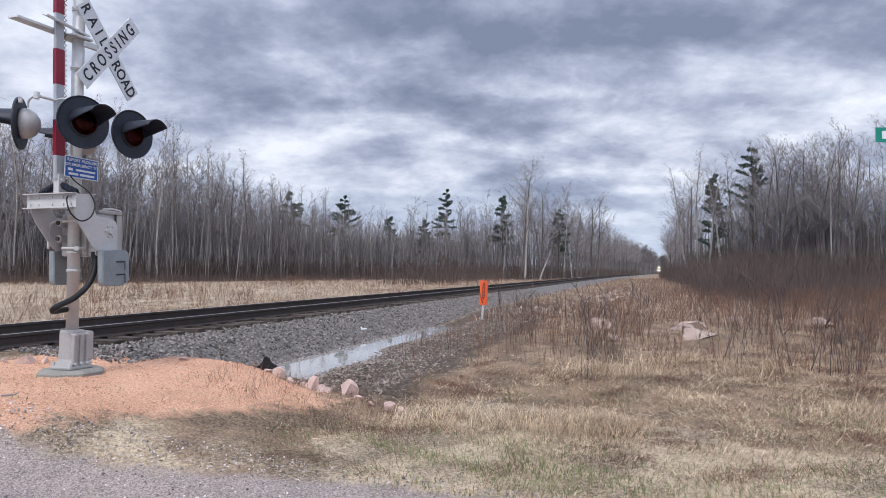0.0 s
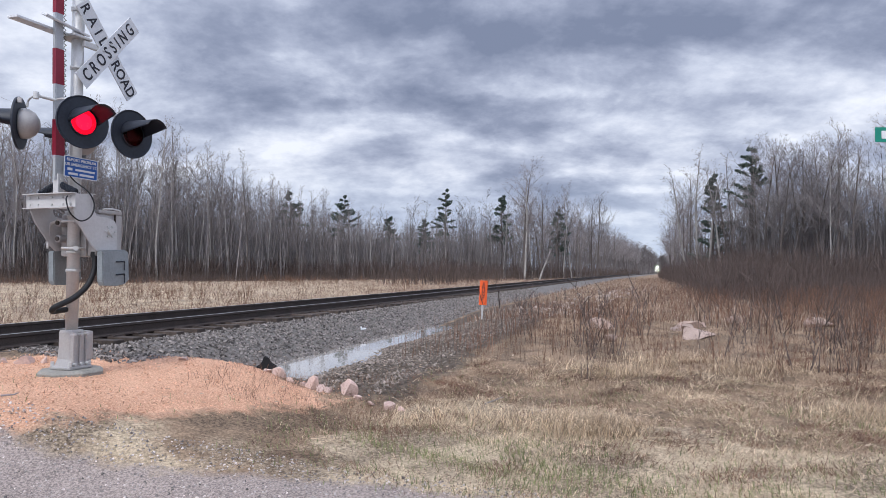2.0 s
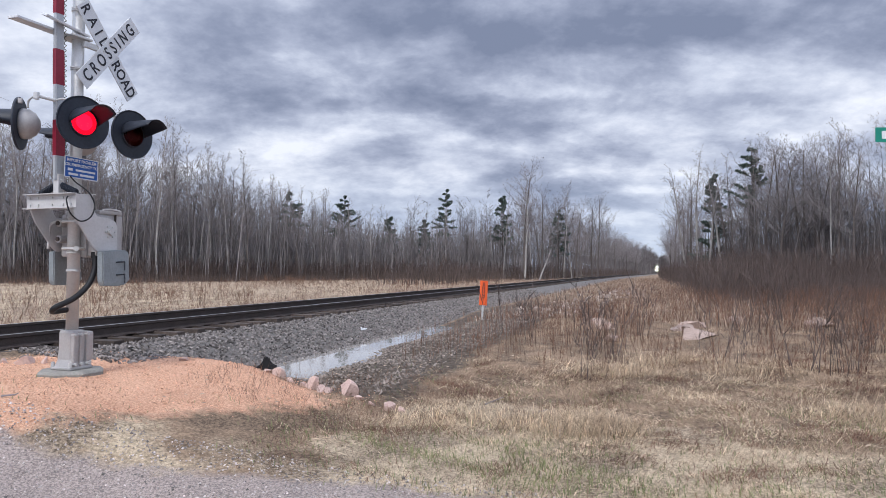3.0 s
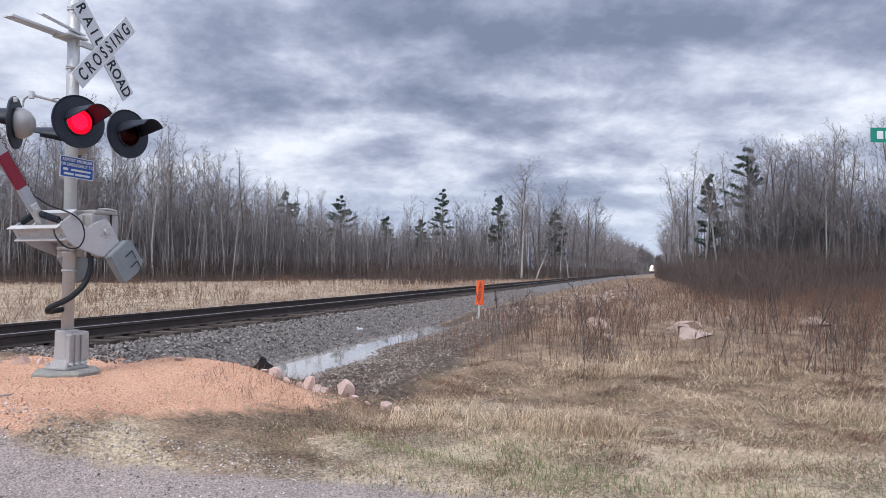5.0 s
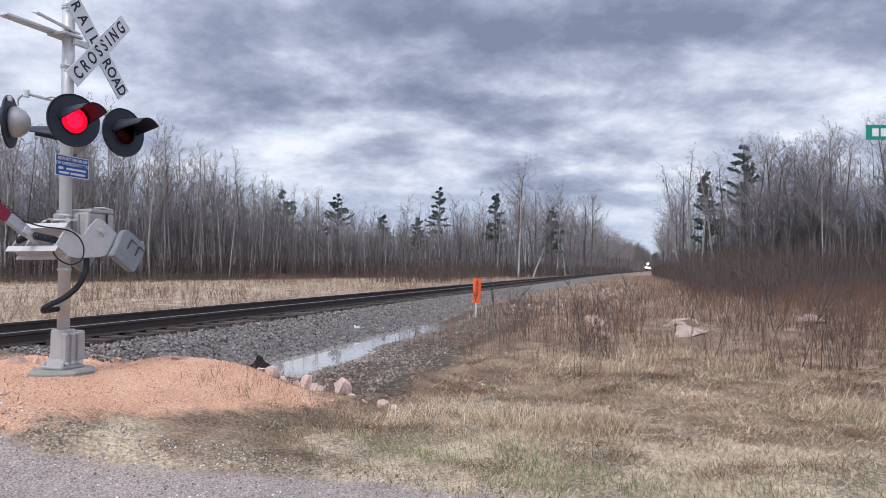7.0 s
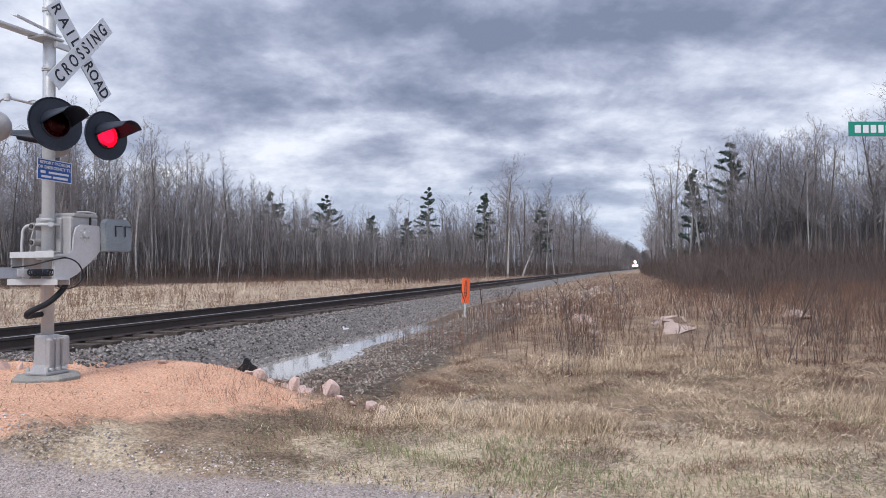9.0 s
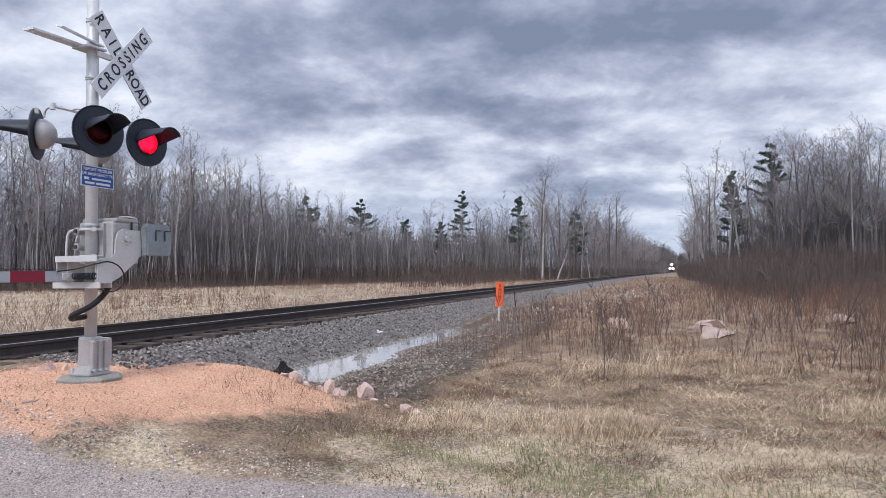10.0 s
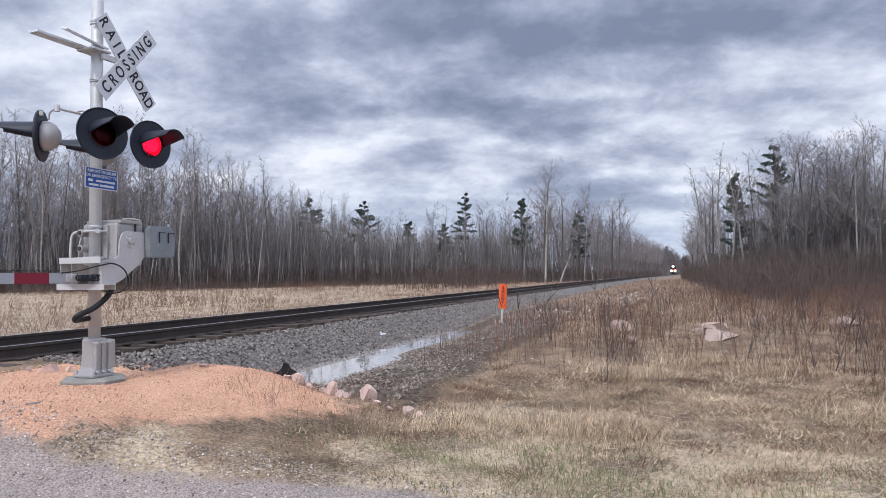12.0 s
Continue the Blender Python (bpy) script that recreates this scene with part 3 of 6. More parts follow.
def build_track():
    track = tagged(new("railway_track"), "single railway track of rusty rails on dark timber ties", "railway track", kind="structure")
    for side in (-1, 1):
        r = new("rail", build_rail(side))
        r.parent = track
    bm = box(bmesh.new(), (-1.3, -0.11, -0.17), (1.3, 0.11, 0.0), 0.012)
    first = part("tie", bm, M_TIE, track)
    rng = np.random.default_rng(4)
    n = 0
    for k in range(0, 1150):
        ss = -8 + k * 0.51
        x, y = to_xy(TRACK_O + rng.normal(0, 0.03), ss)
        mat = pose(float(x), float(y), RAIL_TOP - 0.176 + rng.normal(0, 0.004), 0, rng.normal(0, 0.4), -16.57 + rng.normal(0, 1.2))
        if n < 250:
            ob = first if n == 0 else new("tie", first.data)
            ob.parent = track
            ob.matrix_basis = mat
            n += 1
        else:
            far_ties.append(mat)
    # ties further along the line, in one piece
    bm = bmesh.new()
    for mat in far_ties:
        box(bm, (-1.3, -0.11, -0.17), (1.3, 0.11, 0.0), 0, mat)
    tagged(part("distant_ties", bm, M_TIE, track), kind="stuff")
    # steel plates under the rails near the crossing
    bm = bmesh.new()
    for k in range(0, 110):
        for side in (-0.752, 0.752):
            x, y = to_xy(TRACK_O + side, -8 + k * 0.51)
            box(bm, (-0.17, -0.09, -0.002), (0.17, 0.09, 0.016), 0, pose(float(x), float(y), RAIL_TOP - 0.176, 0, 0, -16.57))
    tagged(part("tie_plates", bm, M_RAIL, track), kind="stuff")


far_ties = []
build_track()


def stones(name, x, y, z, size, mat, label, category, rng):
    """Broken stones, each an uneven six-cornered lump, as one mass."""
    n = len(x)
    base = np.array([[-1, -0.2, -0.3], [0.2, -1, 0.1], [1, 0.2, -0.2], [-0.1, 1, 0.2], [0.1, -0.1, 0.9], [0, 0.1, -0.8]], float) * 0.62
    v = base[None] * rng.uniform(0.6, 1.15, (n, 6, 3)) + rng.normal(0, 0.07, (n, 6, 3))
    a, b = rng.uniform(0, 2 * np.pi, n), rng.uniform(-0.9, 0.9, n)
    ca, sa, cb, sb = np.cos(a)[:, None], np.sin(a)[:, None], np.cos(b)[:, None], np.sin(b)[:, None]
    X, Y, Z = v[..., 0], v[..., 1], v[..., 2] * 0.8
    Y, Z = cb * Y - sb * Z, sb * Y + cb * Z
    X, Y = ca * X - sa * Y, sa * X + ca * Y
    v = np.stack([X, Y, Z], -1) * size[:, None, None] + np.stack([x, y, z], -1)[:, None, :]
    q = np.array([[0, 1, 4], [1, 2, 4], [2, 3, 4], [3, 0, 4], [1, 0, 5], [2, 1, 5], [3, 2, 5], [0, 3, 5]])
    f = ((np.arange(n) * 6)[:, None, None] + q[None]).reshape(-1, 3)
    return tagged(new(name, mesh_from(name, v.reshape(-1, 3), None, f, mats=[mat])), label, category, kind="stuff")


def build_stones():
    rng = np.random.default_rng(11)
    s = 2 + 40 * rng.random(64000) ** 1.35
    o = rng.uniform(TRACK_O - 2.2, TRACK_O + 3.15, len(s))
    x, y = to_xy(o, s)
    keep = (road_q(x, y) > 1.5 + 0.25 * np.minimum(0, 7.3 + o) * -1) & (rng.random(len(s)) < np.where(o < TRACK_O - 1.2, 0.35, 1.0))
    inside = np.abs(o - TRACK_O) < 1.3
    keep &= ~inside | (rng.random(len(s)) < 0.6)
    x, y = x[keep], y[keep]
    size = rng.uniform(0.026, 0.058, len(x))
    stones("ballast", x, y, height(x, y) + size * 0.2, size, M_STONE, "loose grey crushed stone ballast along the track", "ballast", rng)
    # pink gravel round the mast
    n = 30000
    x, y = rng.uniform(-7.5, -0.6, n), rng.uniform(4.6, 9.6, n)
    q = road_q(x, y)
    o, s = to_os(x, y)
    keep = (q > -0.7 + 0.8 * ramp(-5, -2.5, o)) & (q < 3.0) & (o < -3.5 - 0.9 * rng.random(n) ** 2 - 0.4 * (1.2 - q)) & (o > -7.2)
    x, y = x[keep], y[keep]
    size = 0.006 + 0.016 * rng.random(len(x)) ** 3
    stones("pink_gravel", x, y, height(x, y) + size * 0.15, size, M_PEBBLE, "pinkish orange crushed granite gravel", "gravel", rng)
    n = 36000
    x, y = rng.uniform(-6, 4.5, n), rng.uniform(3.2, 7.4, n)
    q = road_q(x, y)
    keep = (q < 0.45 - 0.85 * (1 - ramp(-5, -2.5, to_os(x, y)[0]))) & (q > -2.6)
    x, y = x[keep], y[keep]
    size = 0.008 + 0.018 * rng.random(len(x)) ** 2.5
    stones("road_gravel", x, y, height(x, y) + size * 0.15, size, M_ROADSTONE, "fine grey gravel on the road shoulder", "gravel", rng)
    # dirty stones on the ditch bank
    n = 9000
    s = rng.uniform(7.6, 24, n)
    o = rng.uniform(-4.9, -3.0, n)
    x, y = to_xy(o, s)
    keep = road_q(x, y) > 2.6
    x, y = x[keep], y[keep]
    size = rng.uniform(0.02, 0.055, len(x))
    stones("bank_stones", x, y, height(x, y) + size * 0.1, size, M_BANKSTONE, "dirty broken stones on the ditch bank", "stones", rng)
    # rubble dumped along the bank further on
    n = 420
    s = 21 + 38 * rng.random(n) ** 1.3
    o = -3.0 + 0.05 * (s - 21) + rng.normal(0, 0.75, n)
    x, y = to_xy(o, s)
    size = 0.07 + 0.22 * rng.random(n) ** 3
    stones("rubble", x, y, height(x, y) + size * 0.25, size, M_RUBBLE, "pale rubble and broken stone dumped along the bank", "rubble", rng)


build_stones()


# ---- woods ----
def grow(rng, H, first=0.3, limbs=26, reach=0.24, lean=0.02, twigs=9, rad=None, crown_up=0.9):
    """A bare broadleaved tree. Returns the sticks of its trunk and of its limbs and twigs."""
    rad = rad or H * 0.0095
    trunk, crown = [], []
    p = np.array([0.0, 0, -0.15])
    d = np.array([rng.normal(0, lean), rng.normal(0, lean), 1.0])
    pts, n = [p], 8
    for i in range(n):
        d = d + np.array([rng.normal(0, 0.045), rng.normal(0, 0.045), 0])
        p = p + d / np.linalg.norm(d) * H / n
        pts.append(p)
    for i in range(n):
        r0, r1 = rad * (1 - i / n) ** 0.8 + 0.012, rad * max(0.0, 1 - (i + 1) / n) ** 0.8 + 0.012
        trunk.append((*pts[i], *pts[i + 1], r0, r1))

    def on_trunk(t):
        k = min(int(t * n), n - 1)
        return pts[k] + (pts[k + 1] - pts[k]) * (t * n - k)

    for j in range(limbs):
        t = first + (1 - first) * (j + rng.random()) / limbs * 0.98
        p = on_trunk(t)
        a = rng.uniform(0, 2 * np.pi)
        L = H * reach * (1.15 - 0.75 * (t - first) / (1 - first)) * rng.uniform(0.6, 1.2)
        d = np.array([math.cos(a), math.sin(a), rng.uniform(0.35, 1.3) * crown_up])
        d /= np.linalg.norm(d)
        r = max(0.014, rad * 0.42 * (1 - t) + 0.012)
        for k in range(3):
            d = d + np.array([rng.normal(0, 0.15), rng.normal(0, 0.15), 0.16])
            d /= np.linalg.norm(d)
            e = p + d * L / 3
            crown.append((*p, *e, r, r * 0.7))
            for _ in range(twigs // 3):
                f = p + (e - p) * rng.random()
                td = d + rng.normal(0, 0.55, 3) + np.array([0, 0, 0.25])
                td /= np.linalg.norm(td)
                g = f + td * L * rng.uniform(0.2, 0.5)
                crown.append((*f, *g, r * 0.5, 0.006))
                for _ in range(2):
                    h = f + (g - f) * rng.uniform(0.3, 0.9)
                    hd = td + rng.normal(0, 0.6, 3)
                    hd /= np.linalg.norm(hd)
                    crown.append((*h, *(h + hd * L * rng.uniform(0.1, 0.26)), 0.013, 0.005))
            p, r = e, r * 0.7
    return trunk, crown


def needles(rng, H, bare=0.25, reach=0.2, whorls=15, gap=0.25):
    """A pine: trunk, boughs and flat sprays of needles."""
    trunk = [(0, 0, -0.15, 0, 0, H * 0.5, H * 0.012, H * 0.008), (0, 0, H * 0.5, rng.normal(0, 0.1), rng.normal(0, 0.1), H, H * 0.008, 0.02)]
    boughs, V, T = [], [], []
    for w in range(whorls):
        t = bare + (1 - bare) * (w + 0.5) / whorls
        for _ in range(rng.integers(4, 7)):
            z = H * (t + rng.uniform(-0.6, 0.6) * (1 - bare) / whorls)
            if rng.random() < gap:
                continue
            a = rng.uniform(0, 2 * np.pi)
            L = H * reach * (1.05 - (t - bare) / (1 - bare)) ** 0.75 * rng.uniform(0.55, 1.2)
            d = np.array([math.cos(a), math.sin(a), rng.uniform(-0.1, 0.5)])
            e = np.array([0, 0, z]) + d * L
            boughs.append((0, 0, z, *e, 0.04, 0.012))
            for _ in range(75):
                f = np.array([0, 0, z]) + d * L * rng.uniform(0.25, 1.05)
                sd = d * 0.6 + rng.normal(0, 0.6, 3) * np.array([1, 1, 0.8]) + np.array([0, 0, 0.2])
                sd /= np.linalg.norm(sd)
                k = rng.uniform(0.18, 0.42) * (0.6 + 0.03 * H)
                sv = np.cross(sd, rng.normal(0, 1, 3))
                sv /= np.linalg.norm(sv)
                i = len(V)
                V += [f - sv * 0.05, f + sv * 0.05, f + sd * k * 0.6 + sv * 0.09, f + sd * k, f + sd * k * 0.6 - sv * 0.09]
                T += [(i, i + 1, i + 2), (i, i + 2, i + 4), (i + 4, i + 2, i + 3)]
    return trunk, boughs, np.array(V), np.array(T)


def make_tree(name, trunk, crown, bark, label, category="tree"):
    root = tagged(new(name), label, category)
    v, f, t3 = sticks(trunk, 6)
    t = new("trunk", mesh_from("trunk", v, f, t3, mats=[bark], smooth=True))
    v, f, t3 = sticks(crown, 3)
    c = new("crown", mesh_from("crown", v, f, t3, mats=[M_TWIG]))
    t.parent = c.parent = root
    return root


def make_pine(rng, H, label, **kw):
    trunk, boughs, V, T = needles(rng, H, **kw)
    root = tagged(new("pine_tree"), label, "pine tree")
    v, f, t3 = sticks(trunk + boughs, 5)
    t = new("trunk", mesh_from("trunk", v, f, t3, mats=[M_BARK], smooth=True))
    c = new("crown", mesh_from("crown", V, None, T, mats=[M_NEEDLE]))
    t.parent = c.parent = root
    return root


LEFT_EDGE = [(-49, 59), (-41, 64), (-29, 75), (-20, 90), (-7, 106), (6, 108), (13, 106)]
RIGHT_EDGE = [(54, 46), (45, 52), (38, 62), (34, 72), (31.5, 84)]


def along_edge(edge, t):
    P = np.array(edge, float)
    L = np.concatenate([[0], np.cumsum(np.linalg.norm(np.diff(P, axis=0), axis=1))])
    d = np.asarray(t) * L[-1]
    return np.interp(d, L, P[:, 0]), np.interp(d, L, P[:, 1])


def tall_left(px):
    """Height of the left wood by bearing (x over y)."""
    return np.interp(px, [-1.2, -0.55, -0.38, -0.27, -0.20, -0.14, -0.06, 0.04, 0.10, 0.14, 0.30], [21, 18.0, 16.6, 14.4, 12.6, 11.0, 10.5, 10.5, 12.5, 14, 14])


def build_woods():
    rng = np.random.default_rng(21)
    kinds = []
    for i in range(7):
        H = 15.0
        tr, cr = grow(rng, H, first=rng.uniform(0.3, 0.45), limbs=28, reach=rng.uniform(0.13, 0.19), twigs=9, rad=0.085, crown_up=1.3)
        pale = i % 2 == 0
        kinds.append((make_tree("aspen_tree" if pale else "bare_tree", tr, cr, M_PALEBARK if pale else M_BARK,
                                "slender bare aspen with a pale trunk at the wood edge" if pale else "slender leafless tree with fine upright branches"), H))
    broad = []
    for i in range(4):
        H = 16.0
        tr, cr = grow(rng, H, first=0.34, limbs=34, reach=0.28, twigs=12, rad=0.17, crown_up=0.8)
        broad.append((make_tree("bare_tree", tr, cr, M_BARK, "large leafless broadleaved tree with a wide crown"), H))
    used = set()

    def put(pool, i, x, y, H, group):
        ob, h = pool[i]
        m = pose(x, y, float(height(x, y)), 0, 0, rng.uniform(0, 360))
        k = H / h
        if ob.name in used:
            ob = copy_thing(ob, m)
        else:
            used.add(ob.name)
            ob.matrix_basis = m
        ob.scale = (k, k, k)
        tagged(ob, group=group)
        return ob

    # the front of the wood beyond the track
    for k in range(88):
        t = (k + rng.random()) / 88
        x, y = along_edge(LEFT_EDGE, t)
        x, y = float(x) + rng.normal(0, 0.8), float(y) + abs(rng.normal(0, 5))
        put(kinds, int(rng.integers(0, len(kinds))), x, y, float(tall_left(x / y)) * rng.uniform(0.8, 1.08), "trees at the wood edge beyond the track")
    # the tall birch and its neighbours near the line
    for x, y, H, pool, i in ((11.7, 99, 16.6, broad, 0), (14.5, 102, 13.5, broad, 1), (20.5, 118, 16.5, kinds, 2), (22.5, 121, 15.8, kinds, 4), (27.5, 128, 14.5, broad, 2), (25.0, 112, 13.0, broad, 3)):
        put(pool, i, x, y, H, "trees at the wood edge beyond the track")
    # along the line, both sides
    for k in range(34):
        s = 112 + k * 8.5 + rng.uniform(-3, 3)
        x, y = to_xy(-14.8 - abs(rng.normal(0, 2.0)), s)
        put(broad, int(rng.integers(0, 4)), float(x), float(y), rng.uniform(12.5, 14.5) + 0.006 * s, "trees along the railway")
    for k in range(26):
        s = 98 + k * 13 + rng.uniform(-4, 4)
        x, y = to_xy(np.interp(s, [90, 180, 330, 450], [4.5, 3.0, 2.0, 2.0]) + abs(rng.normal(0, 2.0)), s)
        put(broad, int(rng.integers(0, 4)), float(x), float(y), rng.uniform(12.5, 15.0), "trees along the railway")
    # the wood beyond the field
    for k in range(56):
        t = (k + rng.random()) / 56
        x, y = along_edge(RIGHT_EDGE, t)
        x, y = float(x) + abs(rng.normal(0, 4.5)), float(y) + abs(rng.normal(0, 4))
        H = float(np.interp(x / y, [0.33, 0.38, 0.45, 0.52, 0.58, 0.62, 0.9], [13, 14.0, 15.5, 15.0, 15.8, 17.0, 18])) * rng.uniform(0.82, 1.06)
        put(broad if rng.random() < 0.6 else kinds, int(rng.integers(0, 4)), x, y, H, "trees at the wood edge beyond the field")
    # pale leaning birches at the corner of the wood
    for x, y, H, lean in ((29.2, 83, 14.0, 6), (30.4, 83, 16.0, 5), (30.9, 81.5, 13.0, -4), (33.2, 82, 14.2, 5), (11.6, 98.2, 15.5, 0), (13.6, 97.6, 5.0, -22)):
        tr, cr = grow(rng, H, first=0.5, limbs=18, reach=0.16, twigs=9, rad=0.14)
        b = make_tree("birch_tree", tr, cr, M_PALEBARK, "pale-barked bare birch leaning at the wood corner", "birch tree")
        tagged(b, group="birches")
        b.matrix_basis = pose(x, y, float(height(x, y)), 0, -lean, 0)
    # pines
    for x, y, H, kw in ((0.5, 113, 14.4, dict(bare=0.45, reach=0.17, whorls=9, gap=0.3)), (9.4, 110, 12.9, dict(bare=0.4, reach=0.17)), (-15.4, 108, 12.7, dict(bare=0.5, reach=0.26, whorls=9)),
                        (-3.2, 118, 9.8, dict(bare=0.4, reach=0.2)), (-9.0, 117, 10.2, dict(bare=0.5, reach=0.2)), (-22, 100, 12.6, dict(bare=0.55, reach=0.2, whorls=7)),
                        (33.5, 86, 13.2, dict(bare=0.15, reach=0.2, whorls=18)), (36.2, 81, 15.8, dict(bare=0.55, reach=0.2, whorls=8)), (20, 120, 11.8, dict(bare=0.35, reach=0.2))):
        p = make_pine(rng, H, "dark green pine standing among the bare trees", **kw)
        p.matrix_basis = pose(x, y, float(height(x, y)), 0, 0, rng.uniform(0, 360))
        tagged(p, group="pines")

    # deeper rows of the woods as one mass
    def pole_tree(H, limbs):
        out, p = [], np.array([0.0, 0, -0.1])
        d = np.array([rng.normal(0, 0.05), rng.normal(0, 0.05), 1.0])
        pts = [p]
        for i in range(4):
            d = d + np.array([rng.normal(0, 0.05), rng.normal(0, 0.05), 0])
            p = p + d * H / 4
            out.append((*pts[-1], *p, 0.07 * (1 - i / 4.6), 0.07 * (1 - (i + 1) / 4.6)))
            pts.append(p)
        for j in range(limbs):
            t = rng.uniform(0.22, 0.99)
            k = min(int(t * 4), 3)
            q = pts[k] + (pts[k + 1] - pts[k]) * (t * 4 - k)
            L = H * rng.uniform(0.08, 0.2) * (1.2 - 0.7 * t)
            a = rng.uniform(0, 6.28)
            bd = np.array([math.cos(a), math.sin(a), rng.uniform(0.5, 1.7)])
            bd /= np.linalg.norm(bd)
            e = q + bd * L
            out.append((*q, *e, 0.022, 0.010))
            for _ in range(4):
                f = q + (e - q) * rng.uniform(0.2, 1)
                fd = bd + rng.normal(0, 0.5, 3)
                out.append((*f, *(f + fd * L * rng.uniform(0.35, 0.75)), 0.012, 0.008))
        return np.array(out)

    thin = [pole_tree(14.0, 24) for _ in range(8)]
    young = []
    for i in range(8):
        sg = [(0, 0, 0, 0.1, rng.normal(0, 0.2), 3, 0.034, 0.027), (0.1, 0, 3, rng.normal(0, 0.3), rng.normal(0, 0.3), 6, 0.027, 0.010)]
        for _ in range(4):
            z = rng.uniform(0.8, 5.6)
            a = rng.uniform(0, 6.28)
            L = rng.uniform(0.5, 1.5)
            sg.append((0, 0, z, math.cos(a) * L * 0.6, math.sin(a) * L * 0.6, z + L, 0.017, 0.008))
        young.append(np.array(sg))

    def mass(name, xs, ys, Hs, label, pool=thin, tall=14.0, mat=M_TWIGHAZE, fat=1.0):
        segs = []
        for i in range(8):
            sel = np.arange(len(xs)) % 8 == i
            z = height(xs[sel], ys[sel])
            segs.append(spread(pool[i], np.stack([xs[sel], ys[sel], z], 1), rng.uniform(0, 6.28, sel.sum()), Hs[sel] / tall))
        segs = np.concatenate(segs)
        v, f, t3 = sticks(np.concatenate([segs[:, :6], segs[:, 6:] * fat], 1), 3, 0.013 * fat, slivers=True)
        tagged(new(name, mesh_from(name, v, f, t3, mats=[mat])), label, "woodland", kind="stuff")

    n = 1600
    x, y = along_edge(LEFT_EDGE, rng.random(n))
    back = 1 + 46 * rng.random(n) ** 1.2
    x, y = x + rng.normal(0, 2, n) - back * 0.2, y + back
    mass("distant_woodland", x, y, tall_left(x / y) * rng.uniform(0.5, 0.92, n) * (1 + 0.004 * back), "dense bare brown woodland beyond the track", mat=M_ASPENHAZE)
    n = 7000
    x, y = along_edge(LEFT_EDGE, rng.random(n))
    back = 0.5 + 30 * rng.random(n)
    x, y = x + rng.normal(0, 2, n) - back * 0.2, y + back
    mass("saplings", x, y, rng.uniform(3.0, 8.5, n), "thicket of thin bare saplings under the wood", young, 6.0, M_ASPENHAZE)
    n = 1000
    s = 105 + 650 * rng.random(n)
    x, y = to_xy(-15.5 - 24 * rng.random(n), s)
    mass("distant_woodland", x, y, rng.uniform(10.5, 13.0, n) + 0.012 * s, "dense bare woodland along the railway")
    n = 260
    s = 450 + 430 * rng.random(n)
    x, y = to_xy(-13.0 - 20 * rng.random(n), s)
    mass("distant_woodland", x, y, rng.uniform(16, 20, n), "dense bare woodland far along the railway", fat=3.0)
    n = 420
    s = 780 + 120 * rng.random(n)
    x, y = to_xy(-14 + 66 * rng.random(n), s)
    mass("distant_woodland", x, y, rng.uniform(15, 21, n), "dense bare woodland closing the far end of the line", fat=7.0)
    n = 1800
    s = 103 + 450 * rng.random(n) ** 1.3
    x, y = to_xy(-13.8 - 14 * rng.random(n), s)
    mass("saplings", x, y, rng.uniform(3.0, 8.5, n), "thicket of thin bare saplings along the railway", young, 6.0)
    n = 760
    x, y = along_edge(RIGHT_EDGE, rng.random(n))
    back = 1 + 36 * rng.random(n)
    x, y = x + back * 0.75, y + back * 0.6
    H = np.interp(x / y, [0.33, 0.38, 0.45, 0.52, 0.58, 0.62, 0.9], [12.5, 13, 13.5, 13.5, 14, 15.0, 16.0]) * rng.uniform(0.5, 0.95, n)
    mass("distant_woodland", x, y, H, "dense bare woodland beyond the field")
    n = 3400
    x, y = along_edge(RIGHT_EDGE, rng.random(n))
    back = 0.5 + 24 * rng.random(n)
    mass("saplings", x + back * 0.75, y + back * 0.6, rng.uniform(3.0, 8.0, n), "thicket of thin bare saplings beyond the field", young, 6.0)
    n = 420
    s = 96 + 560 * rng.random(n) ** 1.2
    x, y = to_xy(np.interp(s, [90, 180, 330, 450], [6.0, 4.5, 3.5, 3.5]) + 24 * rng.random(n), s)
    mass("distant_woodland", x, y, rng.uniform(11, 14.0, n), "dense bare woodland along the railway")
    n = 900
    s = 92 + 350 * rng.random(n) ** 1.3
    x, y = to_xy(np.interp(s, [90, 180, 330, 450], [4.5, 3.5, 3.0, 3.0]) + 12 * rng.random(n), s)
    mass("saplings", x, y, rng.uniform(3.0, 8.0, n), "thicket of thin bare saplings along the railway", young, 6.0)


build_woods()


# ---- brush, weeds and grass ----
def shrub(rng, H, stems=7, forks=4):
    out = []
    for _ in range(stems):
        a, tilt = rng.uniform(0, 6.28), rng.uniform(0.02, 0.38)
        d = np.array([math.cos(a) * tilt, math.sin(a) * tilt, 1.0])
        p = np.array([math.cos(a), math.sin(a), 0]) * rng.uniform(0, 0.3) * H
        L = H * rng.uniform(0.6, 1.05)
        q = p + d * L * 0.5
        e = q + (d + rng.normal(0, 0.12, 3)) * L * 0.5
        out += [(*p, *q, 0.009, 0.007), (*q, *e, 0.007, 0.003)]
        for _ in range(forks):
            f = p + (e - p) * rng.uniform(0.3, 0.9)
            fd = d + rng.normal(0, 0.4, 3)
            out.append((*f, *(f + fd * L * rng.uniform(0.15, 0.4)), 0.005, 0.002))
    return np.array(out)


BOULDERS = ((5.25, 14.48, 0.66, 0.20), (5.62, 16.3, 0.42, 0.17), (3.87, 17.16, 0.40, 0.18), (6.33, 17.49, 0.38, 0.18), (9.34, 17.2, 0.34, 0.20), (7.8, 18.8, 0.28, 0.18), (3.3, 13.5, 0.16, 0.10))


